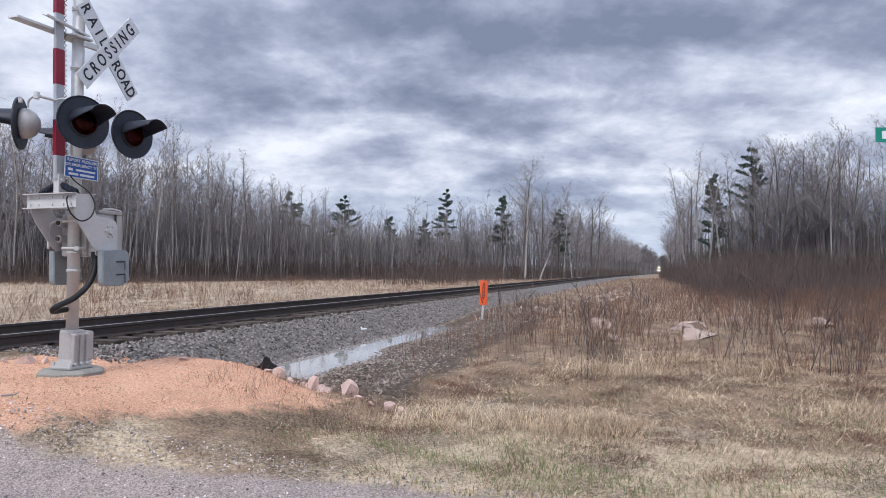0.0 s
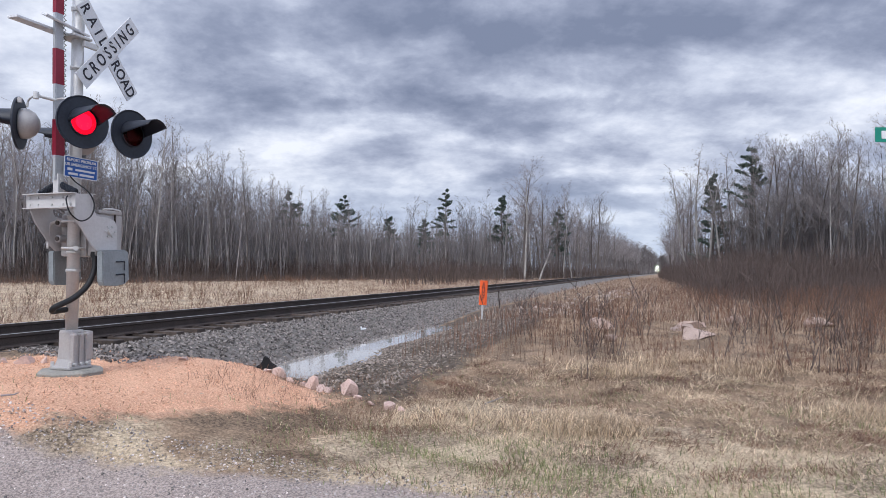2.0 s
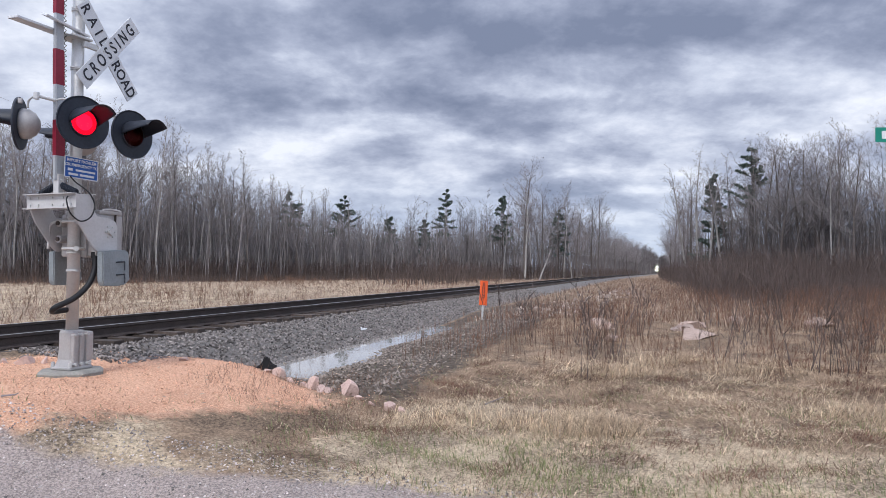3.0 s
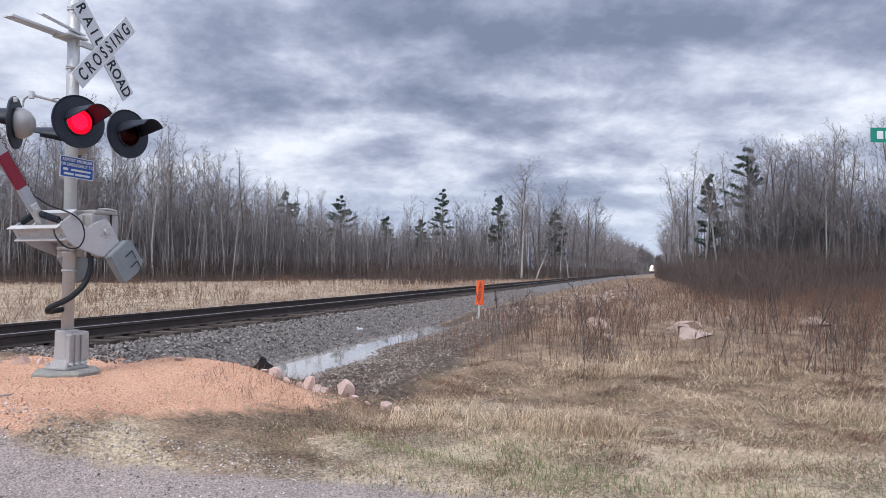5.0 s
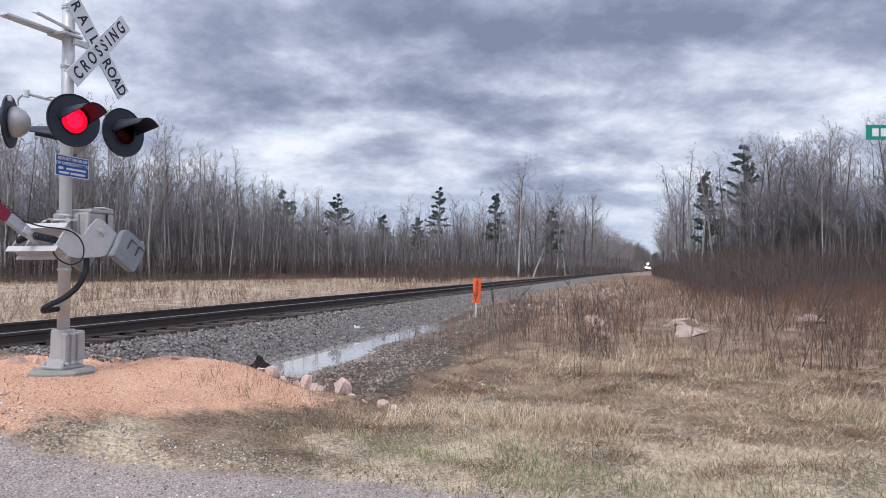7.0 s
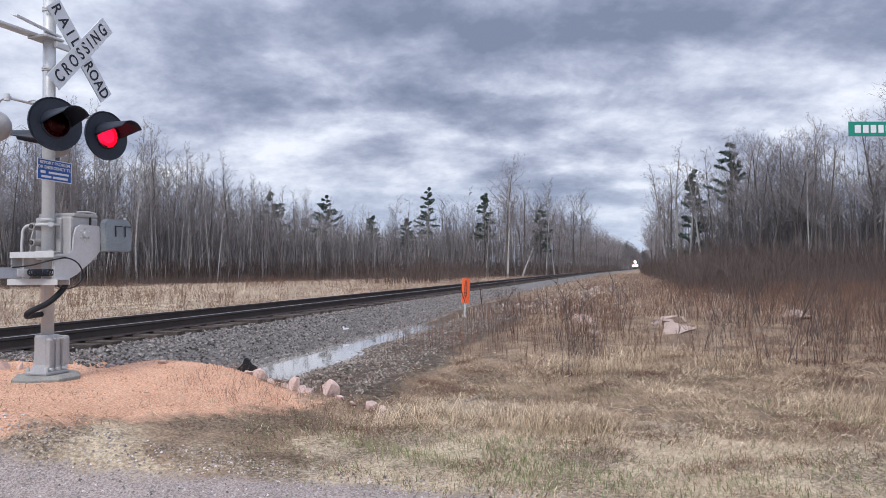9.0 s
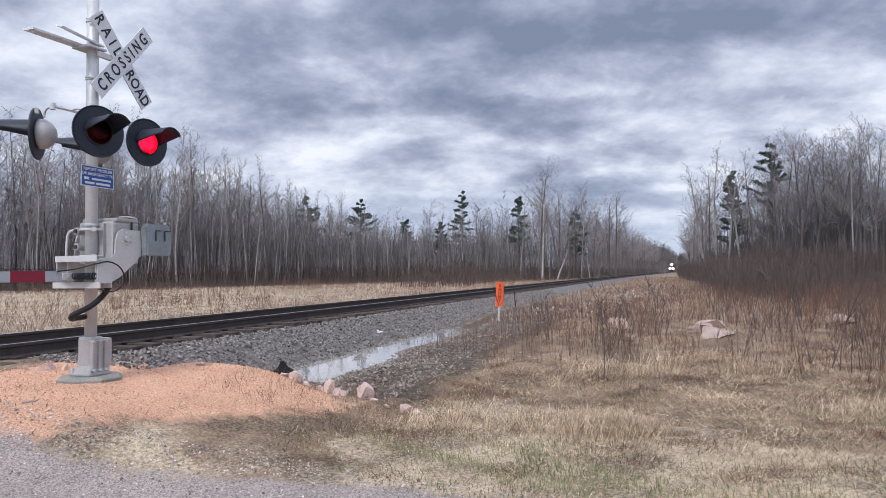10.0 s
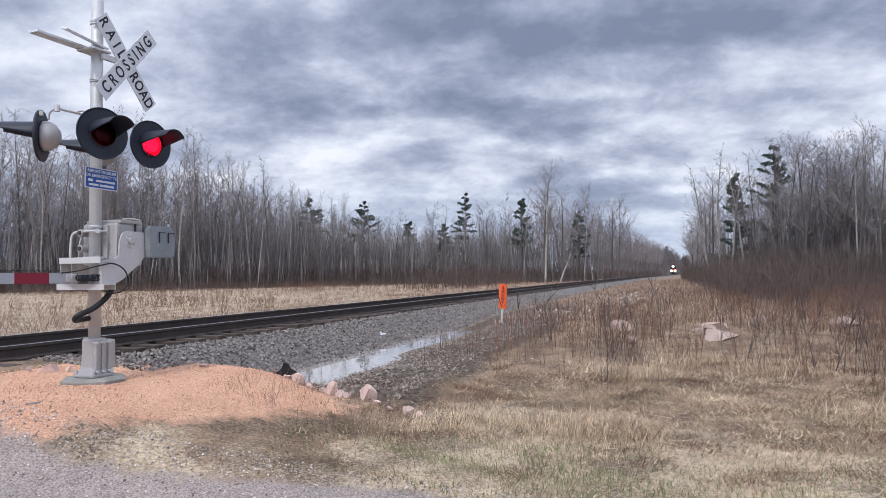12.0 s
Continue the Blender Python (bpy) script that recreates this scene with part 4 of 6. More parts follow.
def build_brush():
    rng = np.random.default_rng(33)
    kinds = [shrub(rng, 1.0, 6, 7) for _ in range(9)]

    def brush(name, x, y, H, mat, label, fat=1.0):
        # the stones keep the ground round them open
        clear = np.ones(len(x), bool)
        for bx, by, br, _ in BOULDERS:
            clear &= (np.hypot(x - bx + 0.15, y - by + 0.5) > br * 0.8 + 0.4)
        x, y, H = x[clear], y[clear], H[clear]
        segs = []
        for i, kd in enumerate(kinds):
            sel = np.arange(len(x)) % len(kinds) == i
            sg = spread(kd, np.stack([x[sel], y[sel], height(x[sel], y[sel])], 1), rng.uniform(0, 6.28, sel.sum()), H[sel])
            sg[:, 6:] *= fat
            segs.append(sg)
        v, f, t3 = sticks(np.concatenate(segs), 3, slivers=True)
        tagged(new(name, mesh_from(name, v, f, t3, mats=[mat])), label, "brush", kind="stuff")

    # foot of the wood beyond the track
    n = 2600
    x, y = along_edge(LEFT_EDGE, rng.random(n))
    back = rng.uniform(-15, 10, n)
    brush("brush", x + rng.normal(0, 1, n), y + back, np.where(back < -4, rng.uniform(0.4, 1.0, n), rng.uniform(1.0, 3.0, n)), M_BRUSH, "low red-brown leafless brush at the wood edge", 1.1)
    n = 500
    s = 60 + 330 * rng.random(n) ** 1.4
    x, y = to_xy(np.where(s < 100, -17 - 8 * rng.random(n), -13.5 - 5 * rng.random(n)), s)
    brush("brush", x, y, rng.uniform(0.8, 2.8, n), M_BRUSH, "leafless brush along the railway", 1.3)
    # brush at the far side of the field
    n = 3400
    t = rng.random(n)
    x, y = along_edge(RIGHT_EDGE, t)
    back = rng.uniform(-0.5, 0.12, n)
    brush("brush", x * (1 + back) + np.clip(rng.normal(0, 2, n), -1.7, 6), y * (1 + back), np.where(back < -0.2, rng.uniform(0.4, 1.5, n), 0.8 + 3.2 * rng.random(n) ** 1.8), M_BRUSH, "dense leafless brush at the far side of the field", 0.55)
    n = 800
    s = 30 + 210 * rng.random(n) ** 1.3
    x, y = to_xy(np.interp(s, [30, 90, 150, 240], [2.4, 1.8, 1.2, -0.4]) + 4 * rng.random(n), s)
    brush("brush", x, y, rng.uniform(0.9, 2.6, n), M_BRUSH, "grey-brown leafless brush beside the railway", 0.6)
    # weeds of the field
    n = 2600
    x = rng.uniform(-2, 34, n)
    y = 8.5 + 40 * rng.random(n) ** 1.2
    o, s = to_os(x, y)
    keep = (o > -2.6 + 0.6 * np.sin(s * 0.4)) & (road_q(x, y) > 5.2) & (np.abs(x / y) < 0.85)
    x, y, o = x[keep], y[keep], o[keep]
    brush("weeds", x, y, rng.uniform(0.28, 0.75, len(x)) * (0.75 + 0.35 * ramp(0, 8, o)), M_STEM, "dry brown weeds standing in the rough field", 0.8)
    # thick brown weeds deeper in the field
    n = 5200
    x = rng.uniform(2, 36, n)
    y = 9.5 + 34 * rng.random(n) ** 1.1
    o, s = to_os(x, y)
    keep = (o > 0.6 + 1.2 * np.sin(s * 0.35 + 1)) & (rng.random(n) < 0.15 + 0.85 * ramp(0.5, 5.5, o)) & (np.abs(x / y) < 0.85)
    x, y = x[keep], y[keep]
    half = rng.random(len(x)) < 0.5
    for sel, mat in ((half, M_STEM), (~half, M_BRUSH)):
        brush("weeds", x[sel], y[sel], rng.uniform(0.25, 0.85, sel.sum()), mat, "thick brown leafless weeds in the rough field", 0.6)
    # low brush in the meadow beyond the track
    n = 1500
    x, y = to_xy(-13 - 42 * rng.random(n) ** 0.8, 12 + 80 * rng.random(n))
    keep = (np.abs(x / y) < 0.95) & (y < np.interp(x, [p[0] for p in LEFT_EDGE], [p[1] for p in LEFT_EDGE])) & (np.sin(x * 0.3 + 1.5 * np.sin(y * 0.17)) + 0.5 * np.sin(y * 0.5) > -0.1)
    x, y = x[keep], y[keep]
    brush("weeds", x, y, rng.uniform(0.3, 0.8, len(x)), M_STEM, "low brown weeds in the meadow beyond the track", 1.0)
    n = 26
    x, y = rng.uniform(1.2, 9, n), rng.uniform(8.6, 15, n)
    brush("weeds", x, y, rng.uniform(0.8, 1.35, n), M_BRUSH, "tall dark leafless saplings standing in the rough field", 0.7)


build_brush()


def build_grass():
    rng = np.random.default_rng(44)

    def lawn(name, x, y, h, w, lean, mat, label, bend_by=0.5):
        v, q, t = blades(x, y, h, w, lean, rng, bend_by)
        tagged(new(name, mesh_from(name, v, q, t, mats=[mat])), label, "grass", kind="stuff")

    def field(n, x0, x1, y0, y1, power=1.0):
        x = rng.uniform(x0, x1, n)
        y = y0 + (y1 - y0) * rng.random(n) ** power
        o, s = to_os(x, y)
        return x, y, o, s, road_q(x, y)

    # verge between road and field: short matted straw with green shoots
    x, y, o, s, q = field(200000, -4.2, 8.0, 3.0, 10.5)
    patch = np.sin(x * 1.9 + 1.2 * np.sin(y * 1.3)) + np.sin(y * 2.3 + x)
    edge = 0.05 + 0.3 * rng.random(len(x)) - 0.6 * (1 - ramp(-5.0, -2.5, o))
    keep = (q > edge) & (q < 5.5) & ((o > -3.9 + 0.5 * np.sin(s)) | ((q < edge + 0.9) & (rng.random(len(x)) < 0.6))) & (rng.random(len(x)) < np.where(o < -3.1 - 0.3 * np.sin(s * 1.3), 0.07, 0.5) + 0.5 * ramp(-3.2, -0.6, o + 0.5 * np.sin(s * 1.3) - 0.35 * np.maximum(q - 1.5, 0)))
    bare = np.sin(x * 3.1 + 1.7 * np.sin(y * 2.2)) * np.sin(y * 3.7 + 1.3 * np.sin(x * 1.9)) + 0.5 * np.sin(x * 7.3 + y * 5.9)
    keep &= rng.random(len(x)) < 0.35 + 0.65 * (bare > -0.15)
    x, y, patch = x[keep], y[keep], patch[keep]
    qq = road_q(x, y)
    green = rng.random(len(x)) < 0.08 + (0.16 + 0.24 * (patch > 0.2)) * (1 - ramp(1.0, 2.6, qq)) + 0.10 * (patch > 0.8)
    dead = ~green & (rng.random(len(x)) < 0.28 + 0.2 * (patch < -0.7) + 0.45 * (1 - ramp(-3.0, -0.8, to_os(x, y)[0])))
    a, b = x[dead], y[dead]
    lawn("dead_grass", a, b, rng.uniform(0.025, 0.10, len(a)), rng.uniform(0.002, 0.0055, len(a)), rng.uniform(0.4, 2.4, len(a)), M_STEM, "matted brown dead grass on the verge", 0.35)
    pale = ~green & ~dead
    a, b = x[pale], y[pale]
    lawn("dry_grass", a, b, rng.uniform(0.02, 0.085, len(a)), rng.uniform(0.002, 0.006, len(a)), rng.uniform(0.8, 4.0, len(a)), M_STRAW, "matted straw-coloured dry grass on the verge", 0.35)
    a, b = x[green], y[green]
    lawn("green_grass", a, b, rng.uniform(0.035, 0.105, len(a)), rng.uniform(0.003, 0.0065, len(a)), rng.uniform(0.1, 0.8, len(a)), M_GRASS, "short new green grass on the verge")
    # field grass
    x, y, o, s, q = field(120000, -3, 30, 6.5, 42, 1.6)
    clump = np.sin(x * 1.1 + 2 * np.sin(y * 0.6)) + np.sin(y * 1.4 + 1.5 * np.sin(x * 0.8))
    keep = (q > 4.0) & (o > -3.6 + 0.5 * np.sin(s * 0.6)) & (np.abs(x / y) < 0.85) & (rng.random(len(x)) < (0.45 + 0.45 * (clump > 0)) * (0.06 + 0.94 * ramp(-2.6, -0.4, o + 0.4 * np.sin(s * 0.9))))
    x, y, o, clump = x[keep], y[keep], o[keep], clump[keep]
    h = rng.uniform(0.04, 0.17, len(x)) * (1 + 0.6 * (clump > 0.9)) * (0.8 + 0.6 * ramp(1, 8, o))
    brown = rng.random(len(x)) < 0.50 - 0.15 * clump + 0.45 * ramp(-0.8, 3, o)
    for sel, mat, label in ((~brown, M_STRAW, "long dry straw grass in the rough field"), (brown, M_STEM, "long brown dead grass in the rough field")):
        a = x[sel]
        lawn("dry_grass", a, y[sel], h[sel], rng.uniform(0.0025, 0.006, len(a)), rng.uniform(0.5, 2.8, len(a)), mat, label)
    # upright reedy stems by the ditch
    x, y, o, s, q = field(6000, -1, 9, 10.5, 26)
    keep = (o > -3.9) & (o < -0.2) & (rng.random(len(x)) < 0.75)
    x, y = x[keep], y[keep]
    lawn("dry_weeds", x, y, rng.uniform(0.3, 0.75, len(x)), rng.uniform(0.004, 0.008, len(x)), rng.uniform(0.02, 0.3, len(x)), M_STEM, "upright brown dry stems beside the ditch")
    # pale tussocks
    tx, ty = [], []
    for cx, cy, r, k in ((1.30, 6.75, 0.22, 1300), (1.62, 6.65, 0.16, 700), (0.75, 7.1, 0.25, 350), (4.6, 7.4, 0.4, 700), (5.4, 6.9, 0.4, 700), (2.4, 9.6, 0.35, 500), (3.4, 10.5, 0.4, 500), (-0.1, 7.2, 0.2, 250), (4.3, 9.4, 0.4, 500)):
        tx.append(cx + rng.normal(0, r, k))
        ty.append(cy + rng.normal(0, r * 0.8, k))
    x, y = np.concatenate(tx), np.concatenate(ty)
    lawn("grass_tussocks", x, y, rng.uniform(0.12, 0.34, len(x)), rng.uniform(0.003, 0.007, len(x)), rng.uniform(0.3, 1.5, len(x)), M_STRAW, "pale bleached grass tussocks")
    # torn sods and matted clumps
    for mat, label, count in ((M_STEM, "brown torn sods and matted dead clumps on the verge", 110), (M_STRAW, "pale matted straw clumps on the verge", 80)):
        tx, ty = [], []
        for _ in range(count):
            cx, cy = rng.uniform(-1.2, 6.5), rng.uniform(5.2, 11)
            if road_q(cx, cy) < 0.9 or to_os(cx, cy)[0] < -2.6:
                continue
            r = rng.uniform(0.05, 0.16)
            k = int(1400 * r)
            tx.append(cx + rng.normal(0, r * 1.5, k))
            ty.append(cy + rng.normal(0, r * 0.8, k))
        x, y = np.concatenate(tx), np.concatenate(ty)
        lawn("grass_clumps", x, y, rng.uniform(0.03, 0.12, len(x)), rng.uniform(0.003, 0.006, len(x)), rng.uniform(0.4, 2.6, len(x)), mat, label)
    # long fallen straws
    n = 220
    x, y = rng.uniform(-1.5, 6.0, n), rng.uniform(5.4, 9.5, n)
    keep = road_q(x, y) > 0.9
    x, y = x[keep], y[keep]
    z = height(x, y)
    a, L = rng.uniform(0, 6.28, len(x)), rng.uniform(0.08, 0.32, len(x))
    segs = np.stack([x, y, z + 0.01, x + np.cos(a) * L, y + np.sin(a) * L, height(x + np.cos(a) * L, y + np.sin(a) * L) + rng.uniform(0.01, 0.14, len(x)), np.full(len(x), 0.0025), np.full(len(x), 0.0015)], 1)
    v, f, t3 = sticks(segs, 3)
    tagged(new("fallen_straw", mesh_from("fallen_straw", v, f, t3, mats=[M_STRAW])), "long pale straws lying flat on the verge", "straw", kind="stuff")
    # grass on the far side of the track
    n = 90000
    s = 2 + 110 * rng.random(n) ** 1.25
    o = TRACK_O - 3.0 - 50 * rng.random(n) ** 1.7
    x, y = to_xy(o, s)
    lim = np.interp(x, [p[0] for p in LEFT_EDGE], [p[1] for p in LEFT_EDGE])
    keep = (y < lim + 2) & (np.abs(x / y) < 0.95)
    x, y = x[keep], y[keep]
    brown = rng.random(len(x)) < 0.42 + 0.2 * np.sin(x * 0.35 + y * 0.2)
    for sel, mat, label in ((~brown, M_FARGRASS, "mottled dead grass beyond the track"), (brown, M_STEM, "brown dead weeds beyond the track")):
        a = x[sel]
        lawn("dry_grass", a, y[sel], rng.uniform(0.12, 0.5, len(a)) * (1 + 0.5 * np.sin(a * 0.5) * np.sin(y[sel] * 0.45)), rng.uniform(0.006, 0.015, len(a)), rng.uniform(0.3, 1.8, len(a)), mat, label)
    # rough grass beside the line further on
    n = 16000
    s = 19 + 120 * rng.random(n) ** 1.4
    o = rng.uniform(-5.0, 4.0, n) - 0.6 * (s > 26)
    x, y = to_xy(o, s)
    brown = rng.random(n) < 0.55
    for sel, mat, label in ((~brown, M_FARGRASS, "mottled dead grass beside the railway"), (brown, M_STEM, "brown dead weeds beside the railway")):
        a = x[sel]
        lawn("dry_grass", a, y[sel], rng.uniform(0.1, 0.4, len(a)) + 0.25 * ramp(-3, 2, o[sel]), rng.uniform(0.008, 0.02, len(a)), rng.uniform(0.1, 1.0, len(a)), mat, label)
    # sparse dead weeds on the slope beside the gravel
    x, y, o, s, q = field(4000, -3.4, 0.8, 5.4, 9.2)
    keep = (q > 1.2) & (o > -4.6) & (o < -2.0)
    x, y = x[keep], y[keep]
    lawn("dry_weeds", x, y, rng.uniform(0.04, 0.22, len(x)), rng.uniform(0.002, 0.004, len(x)), rng.uniform(0.2, 1.3, len(x)), M_STEM, "sparse brown weeds on the bank")


build_grass()


# ---- crossing signal with gate ----
def lettering(name, words, size, mat, parent, at, bold=0.0, spacing=1.0):
    cu = bpy.data.curves.new(name, "FONT")
    cu.body, cu.size, cu.align_x, cu.align_y = words, size, "CENTER", "CENTER"
    cu.extrude, cu.offset = 0.0008, bold
    cu.resolution_u, cu.space_character = 3, spacing
    tmp = bpy.data.objects.new(name, cu)
    me = bpy.data.meshes.new_from_object(tmp)
    bpy.data.objects.remove(tmp)
    me.materials.clear()
    me.materials.append(mat)
    ob = new(name, me)
    ob.parent = parent
    ob.matrix_basis = at
    return ob


M_COVER = bpy.data.materials.new("clear_red_cover")
M_COVER.use_nodes = True
_b = M_COVER.node_tree.nodes["Principled BSDF"]
_b.inputs["Base Color"].default_value = (0.62, 0.12, 0.14, 1)
_b.inputs["Transmission Weight"].default_value = 1.0
_b.inputs["Roughness"].default_value = 0.05
_b.inputs["IOR"].default_value = 1.12

SIGNAL_AT = pose(-3.717, 7.0, 0.605, 0, 0, 70)
PIVOT = (0.20, 0.0, 1.378)
inserts = []          # (lamp insert, which of the pair)


def build_lamp(parent, at, pair, label):
    """A flashing lamp: black target disc, visor, housing, lens and the insert that turns to flash. It faces -y."""
    disc = lathe(bmesh.new(), [(0.0, -0.006), (0.235, -0.006), (0.252, -0.014), (0.255, 0.0), (0.252, 0.008), (0.0, 0.010)], 40)
    head = part("target_disc", disc, M_BLACK, parent, label, smooth=False, at=at)
    part("housing", lathe(bmesh.new(), [(0.145, 0.012), (0.15, 0.03), (0.142, 0.08), (0.11, 0.13), (0.055, 0.165), (0.0, 0.17)], 28), M_CAST, head, "grey domed lamp housing", smooth=True)
    part("lens_ring", lathe(bmesh.new(), [(0.134, -0.004), (0.134, -0.024), (0.129, -0.028), (0.124, -0.024), (0.124, -0.004)], 32), M_BLACK, head, smooth=True)
    bm = bmesh.new()
    rows = []
    for i in range(9):
        t = i / 8
        half = radians(98 - 36 * t)
        r = 0.140 - 0.004 * t
        rows.append([bm.verts.new((r * math.sin(half * (2 * k / 16 - 1)), -0.005 - 0.37 * t, r * math.cos(half * (2 * k / 16 - 1)) - 0.012 * t)) for k in range(17)])
    for a, b in zip(rows, rows[1:]):
        for k in range(16):
            bm.faces.new((a[k], a[k + 1], b[k + 1], b[k]))
    visor = part("visor", bm, M_BLACK, head, "long black metal visor", smooth=True)
    sol = visor.modifiers.new("thickness", "SOLIDIFY")
    sol.thickness = 0.004
    part("lens", lathe(bmesh.new(), [(0.123, -0.022), (0.11, -0.034), (0.075, -0.042), (0.0, -0.046)], 28), M_COVER, head, "clear red lens", smooth=True)
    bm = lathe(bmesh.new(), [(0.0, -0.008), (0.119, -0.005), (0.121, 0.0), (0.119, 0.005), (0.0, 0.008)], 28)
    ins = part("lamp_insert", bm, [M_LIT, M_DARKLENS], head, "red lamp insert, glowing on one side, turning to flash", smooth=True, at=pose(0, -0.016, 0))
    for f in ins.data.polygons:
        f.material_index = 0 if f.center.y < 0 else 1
    part("hinge", box(bmesh.new(), (0.12, 0.012, 0.17), (0.15, 0.05, 0.22), 0.006), M_CAST, head)
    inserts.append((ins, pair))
    return head


def build_signal():
    sig = tagged(new("crossing_signal"), "railroad crossing signal with flashing red lamps, crossbuck and moving gate arm", "crossing signal")
    sig.matrix_basis = SIGNAL_AT
    # base casting
    bm = box(bmesh.new(), (-0.135, -0.135, 0.0), (0.135, 0.135, 0.03), 0.01)
    rings = []
    for z, h in ((0.03, 0.118), (0.10, 0.094), (0.22, 0.086), (0.36, 0.086), (0.385, 0.08)):
        rings.append([bm.verts.new((sx * h, sy * h, z)) for sx, sy in ((-1, -0.8), (-0.8, -1), (0.8, -1), (1, -0.8), (1, 0.8), (0.8, 1), (-0.8, 1), (-1, 0.8))])
    for a, b in zip(rings, rings[1:]):
        for k in range(8):
            bm.faces.new((a[k], a[(k + 1) % 8], b[(k + 1) % 8], b[k]))
    bm.faces.new(rings[-1])
    base = part("base_casting", bm, M_CAST, sig, "grey cast junction base")
    for s in (-0.075, 0.0, 0.075):
        part("rib", plate(bmesh.new(), [(-0.012 + s, 0.03), (0.012 + s, 0.03), (0.008 + s, 0.37), (-0.008 + s, 0.37)], -0.125, -0.08, 0.003), M_CAST, base)
    part("junction_cover", box(bmesh.new(), (0.08, -0.12, 0.07), (0.165, 0.09, 0.37), 0.03), M_CAST, base, "ribbed grey cover")
    part("junction_cover", box(bmesh.new(), (-0.066, -0.105, 0.08), (0.066, -0.08, 0.34), 0.012), M_CAST, base, "grey front cover")
    for x, y in ((-0.115, -0.115), (0.115, -0.115), (-0.115, 0.115), (0.115, 0.115)):
        part("bolt", rod(bmesh.new(), (x, y, 0.03), (x, y, 0.075), 0.018, seg=6), M_GALV, base)
    for x in (-0.075, 0.0, 0.075):
        part("bolt", rod(bmesh.new(), (x, -0.14, 0.345), (x, -0.08, 0.345), 0.014, seg=8), M_GALV, base)
        part("bolt", rod(bmesh.new(), (x, -0.15, 0.055), (x, -0.11, 0.055), 0.014, seg=8), M_GALV, base)
    # mast
    mast = part("mast", rod(bmesh.new(), (0, 0, 0.38), (0, 0, 4.55), 0.058, seg=28), M_GALV, sig, "galvanised steel mast", smooth=True)
    for z in (0.98, 1.16, 1.52, 2.60, 3.02, 3.33, 3.62):
        part("clamp", lathe(bmesh.new(), [(0.0585, -0.012), (0.067, -0.012), (0.067, 0.012), (0.0585, 0.012)], 24, pose(0, 0, z, 90)), M_GALV, mast, smooth=False)
        part("clamp_bolt", rod(bmesh.new(), (-0.105, -0.02, z), (-0.04, -0.075, z), 0.009, seg=6), M_GALV, mast)
    # crossarm and lamps
    arm = part("crossarm", rod(bmesh.new(), (-0.46, 0.0, 2.645), (0.50, 0.0, 2.645), 0.016, seg=12), M_GALV, sig, "galvanised lamp crossarm", smooth=True)
    for x, y in ((-0.25, -0.22), (0.40, -0.20), (-0.42, 0.16), (0.27, 0.16)):
        part("drop_bracket", pipe(bmesh.new(), [(x, 0, 2.645), (x, y * 0.4, 2.655), (x, y * 0.9, 2.62), (x, y, 2.55)], 0.010, 8), M_GALV, arm, smooth=True)
    part("arm_fitting", rod(bmesh.new(), (-0.46, 0, 2.61), (-0.46, 0, 2.675), 0.026, seg=12), M_GALV, arm)
    part("arm_fitting", lathe(bmesh.new(), [(0.0, -0.07), (0.085, -0.07), (0.10, 0.0), (0.085, 0.07), (0.0, 0.07)], 20, pose(0, 0, 2.645, 90)), M_GALV, arm)
    build_lamp(sig, pose(-0.25, -0.36, 2.405, 0, 0, -15), 0, "black round lamp target facing the side road")
    build_lamp(sig, pose(0.40, -0.33, 2.41, 0, 0, -6), 1, "black round lamp target facing the side road")
    build_lamp(sig, pose(-0.42, 0.25, 2.40, 0, 0, 216), 0, "black round lamp target facing away over the track")
    build_lamp(sig, pose(0.27, 0.25, 2.35, 0, 0, 212), 1, "black round lamp target facing away over the track")
    # crossbuck
    cx, cz, L, W, tilt = 0.275, 3.27, 1.05, 0.185, 49.5
    for sgn, y, words in ((1, -0.128, "CROSSING"), (-1, -0.118, None)):
        m = pose(cx, y, cz) @ pose(0, 0, 0, 0, -sgn * tilt, 0)
        bm = box(bmesh.new(), (-L / 2, -0.002, -W / 2), (L / 2, 0.002, W / 2), 0.0)
        b = part("crossbuck_blade", bm, M_WHITE, sig, "white reflective crossbuck blade", at=m)
        rim = bmesh.new()
        for lo, hi in (((-L / 2, 0.002, -W / 2), (L / 2, 0.010, -W / 2 + 0.006)), ((-L / 2, 0.002, W / 2 - 0.006), (L / 2, 0.010, W / 2))):
            box(rim, lo, hi)
        part("stiffener", rim, M_GALV, b)
        if words:
            lettering("letters", words, 0.175, M_INK, b, pose(0, -0.0045, -0.004, 90) @ Matrix.Diagonal((0.76, 1, 1, 1)), 0.003, 1.62)
        else:
            lettering("letters", "RAIL", 0.175, M_INK, b, pose(-0.29, -0.0045, -0.004, 90) @ Matrix.Diagonal((0.78, 1, 1, 1)), 0.003, 1.75)
            lettering("letters", "ROAD", 0.175, M_INK, b, pose(0.315, -0.0045, -0.004, 90) @ Matrix.Diagonal((0.80, 1, 1, 1)), 0.003, 1.05)
        for x in (-0.06, 0.06):
            part("bolt", rod(bmesh.new(), (x, -0.010, 0.05), (x, 0.002, 0.05), 0.010, seg=8), M_GALV, b)
    part("sign_bracket", box(bmesh.new(), (-0.02, -0.112, 3.24), (0.30, -0.075, 3.30), 0.006), M_GALV, sig)
    part("sign_bracket", box(bmesh.new(), (-0.02, -0.112, 3.00), (0.10, -0.075, 3.04), 0.006), M_GALV, sig)
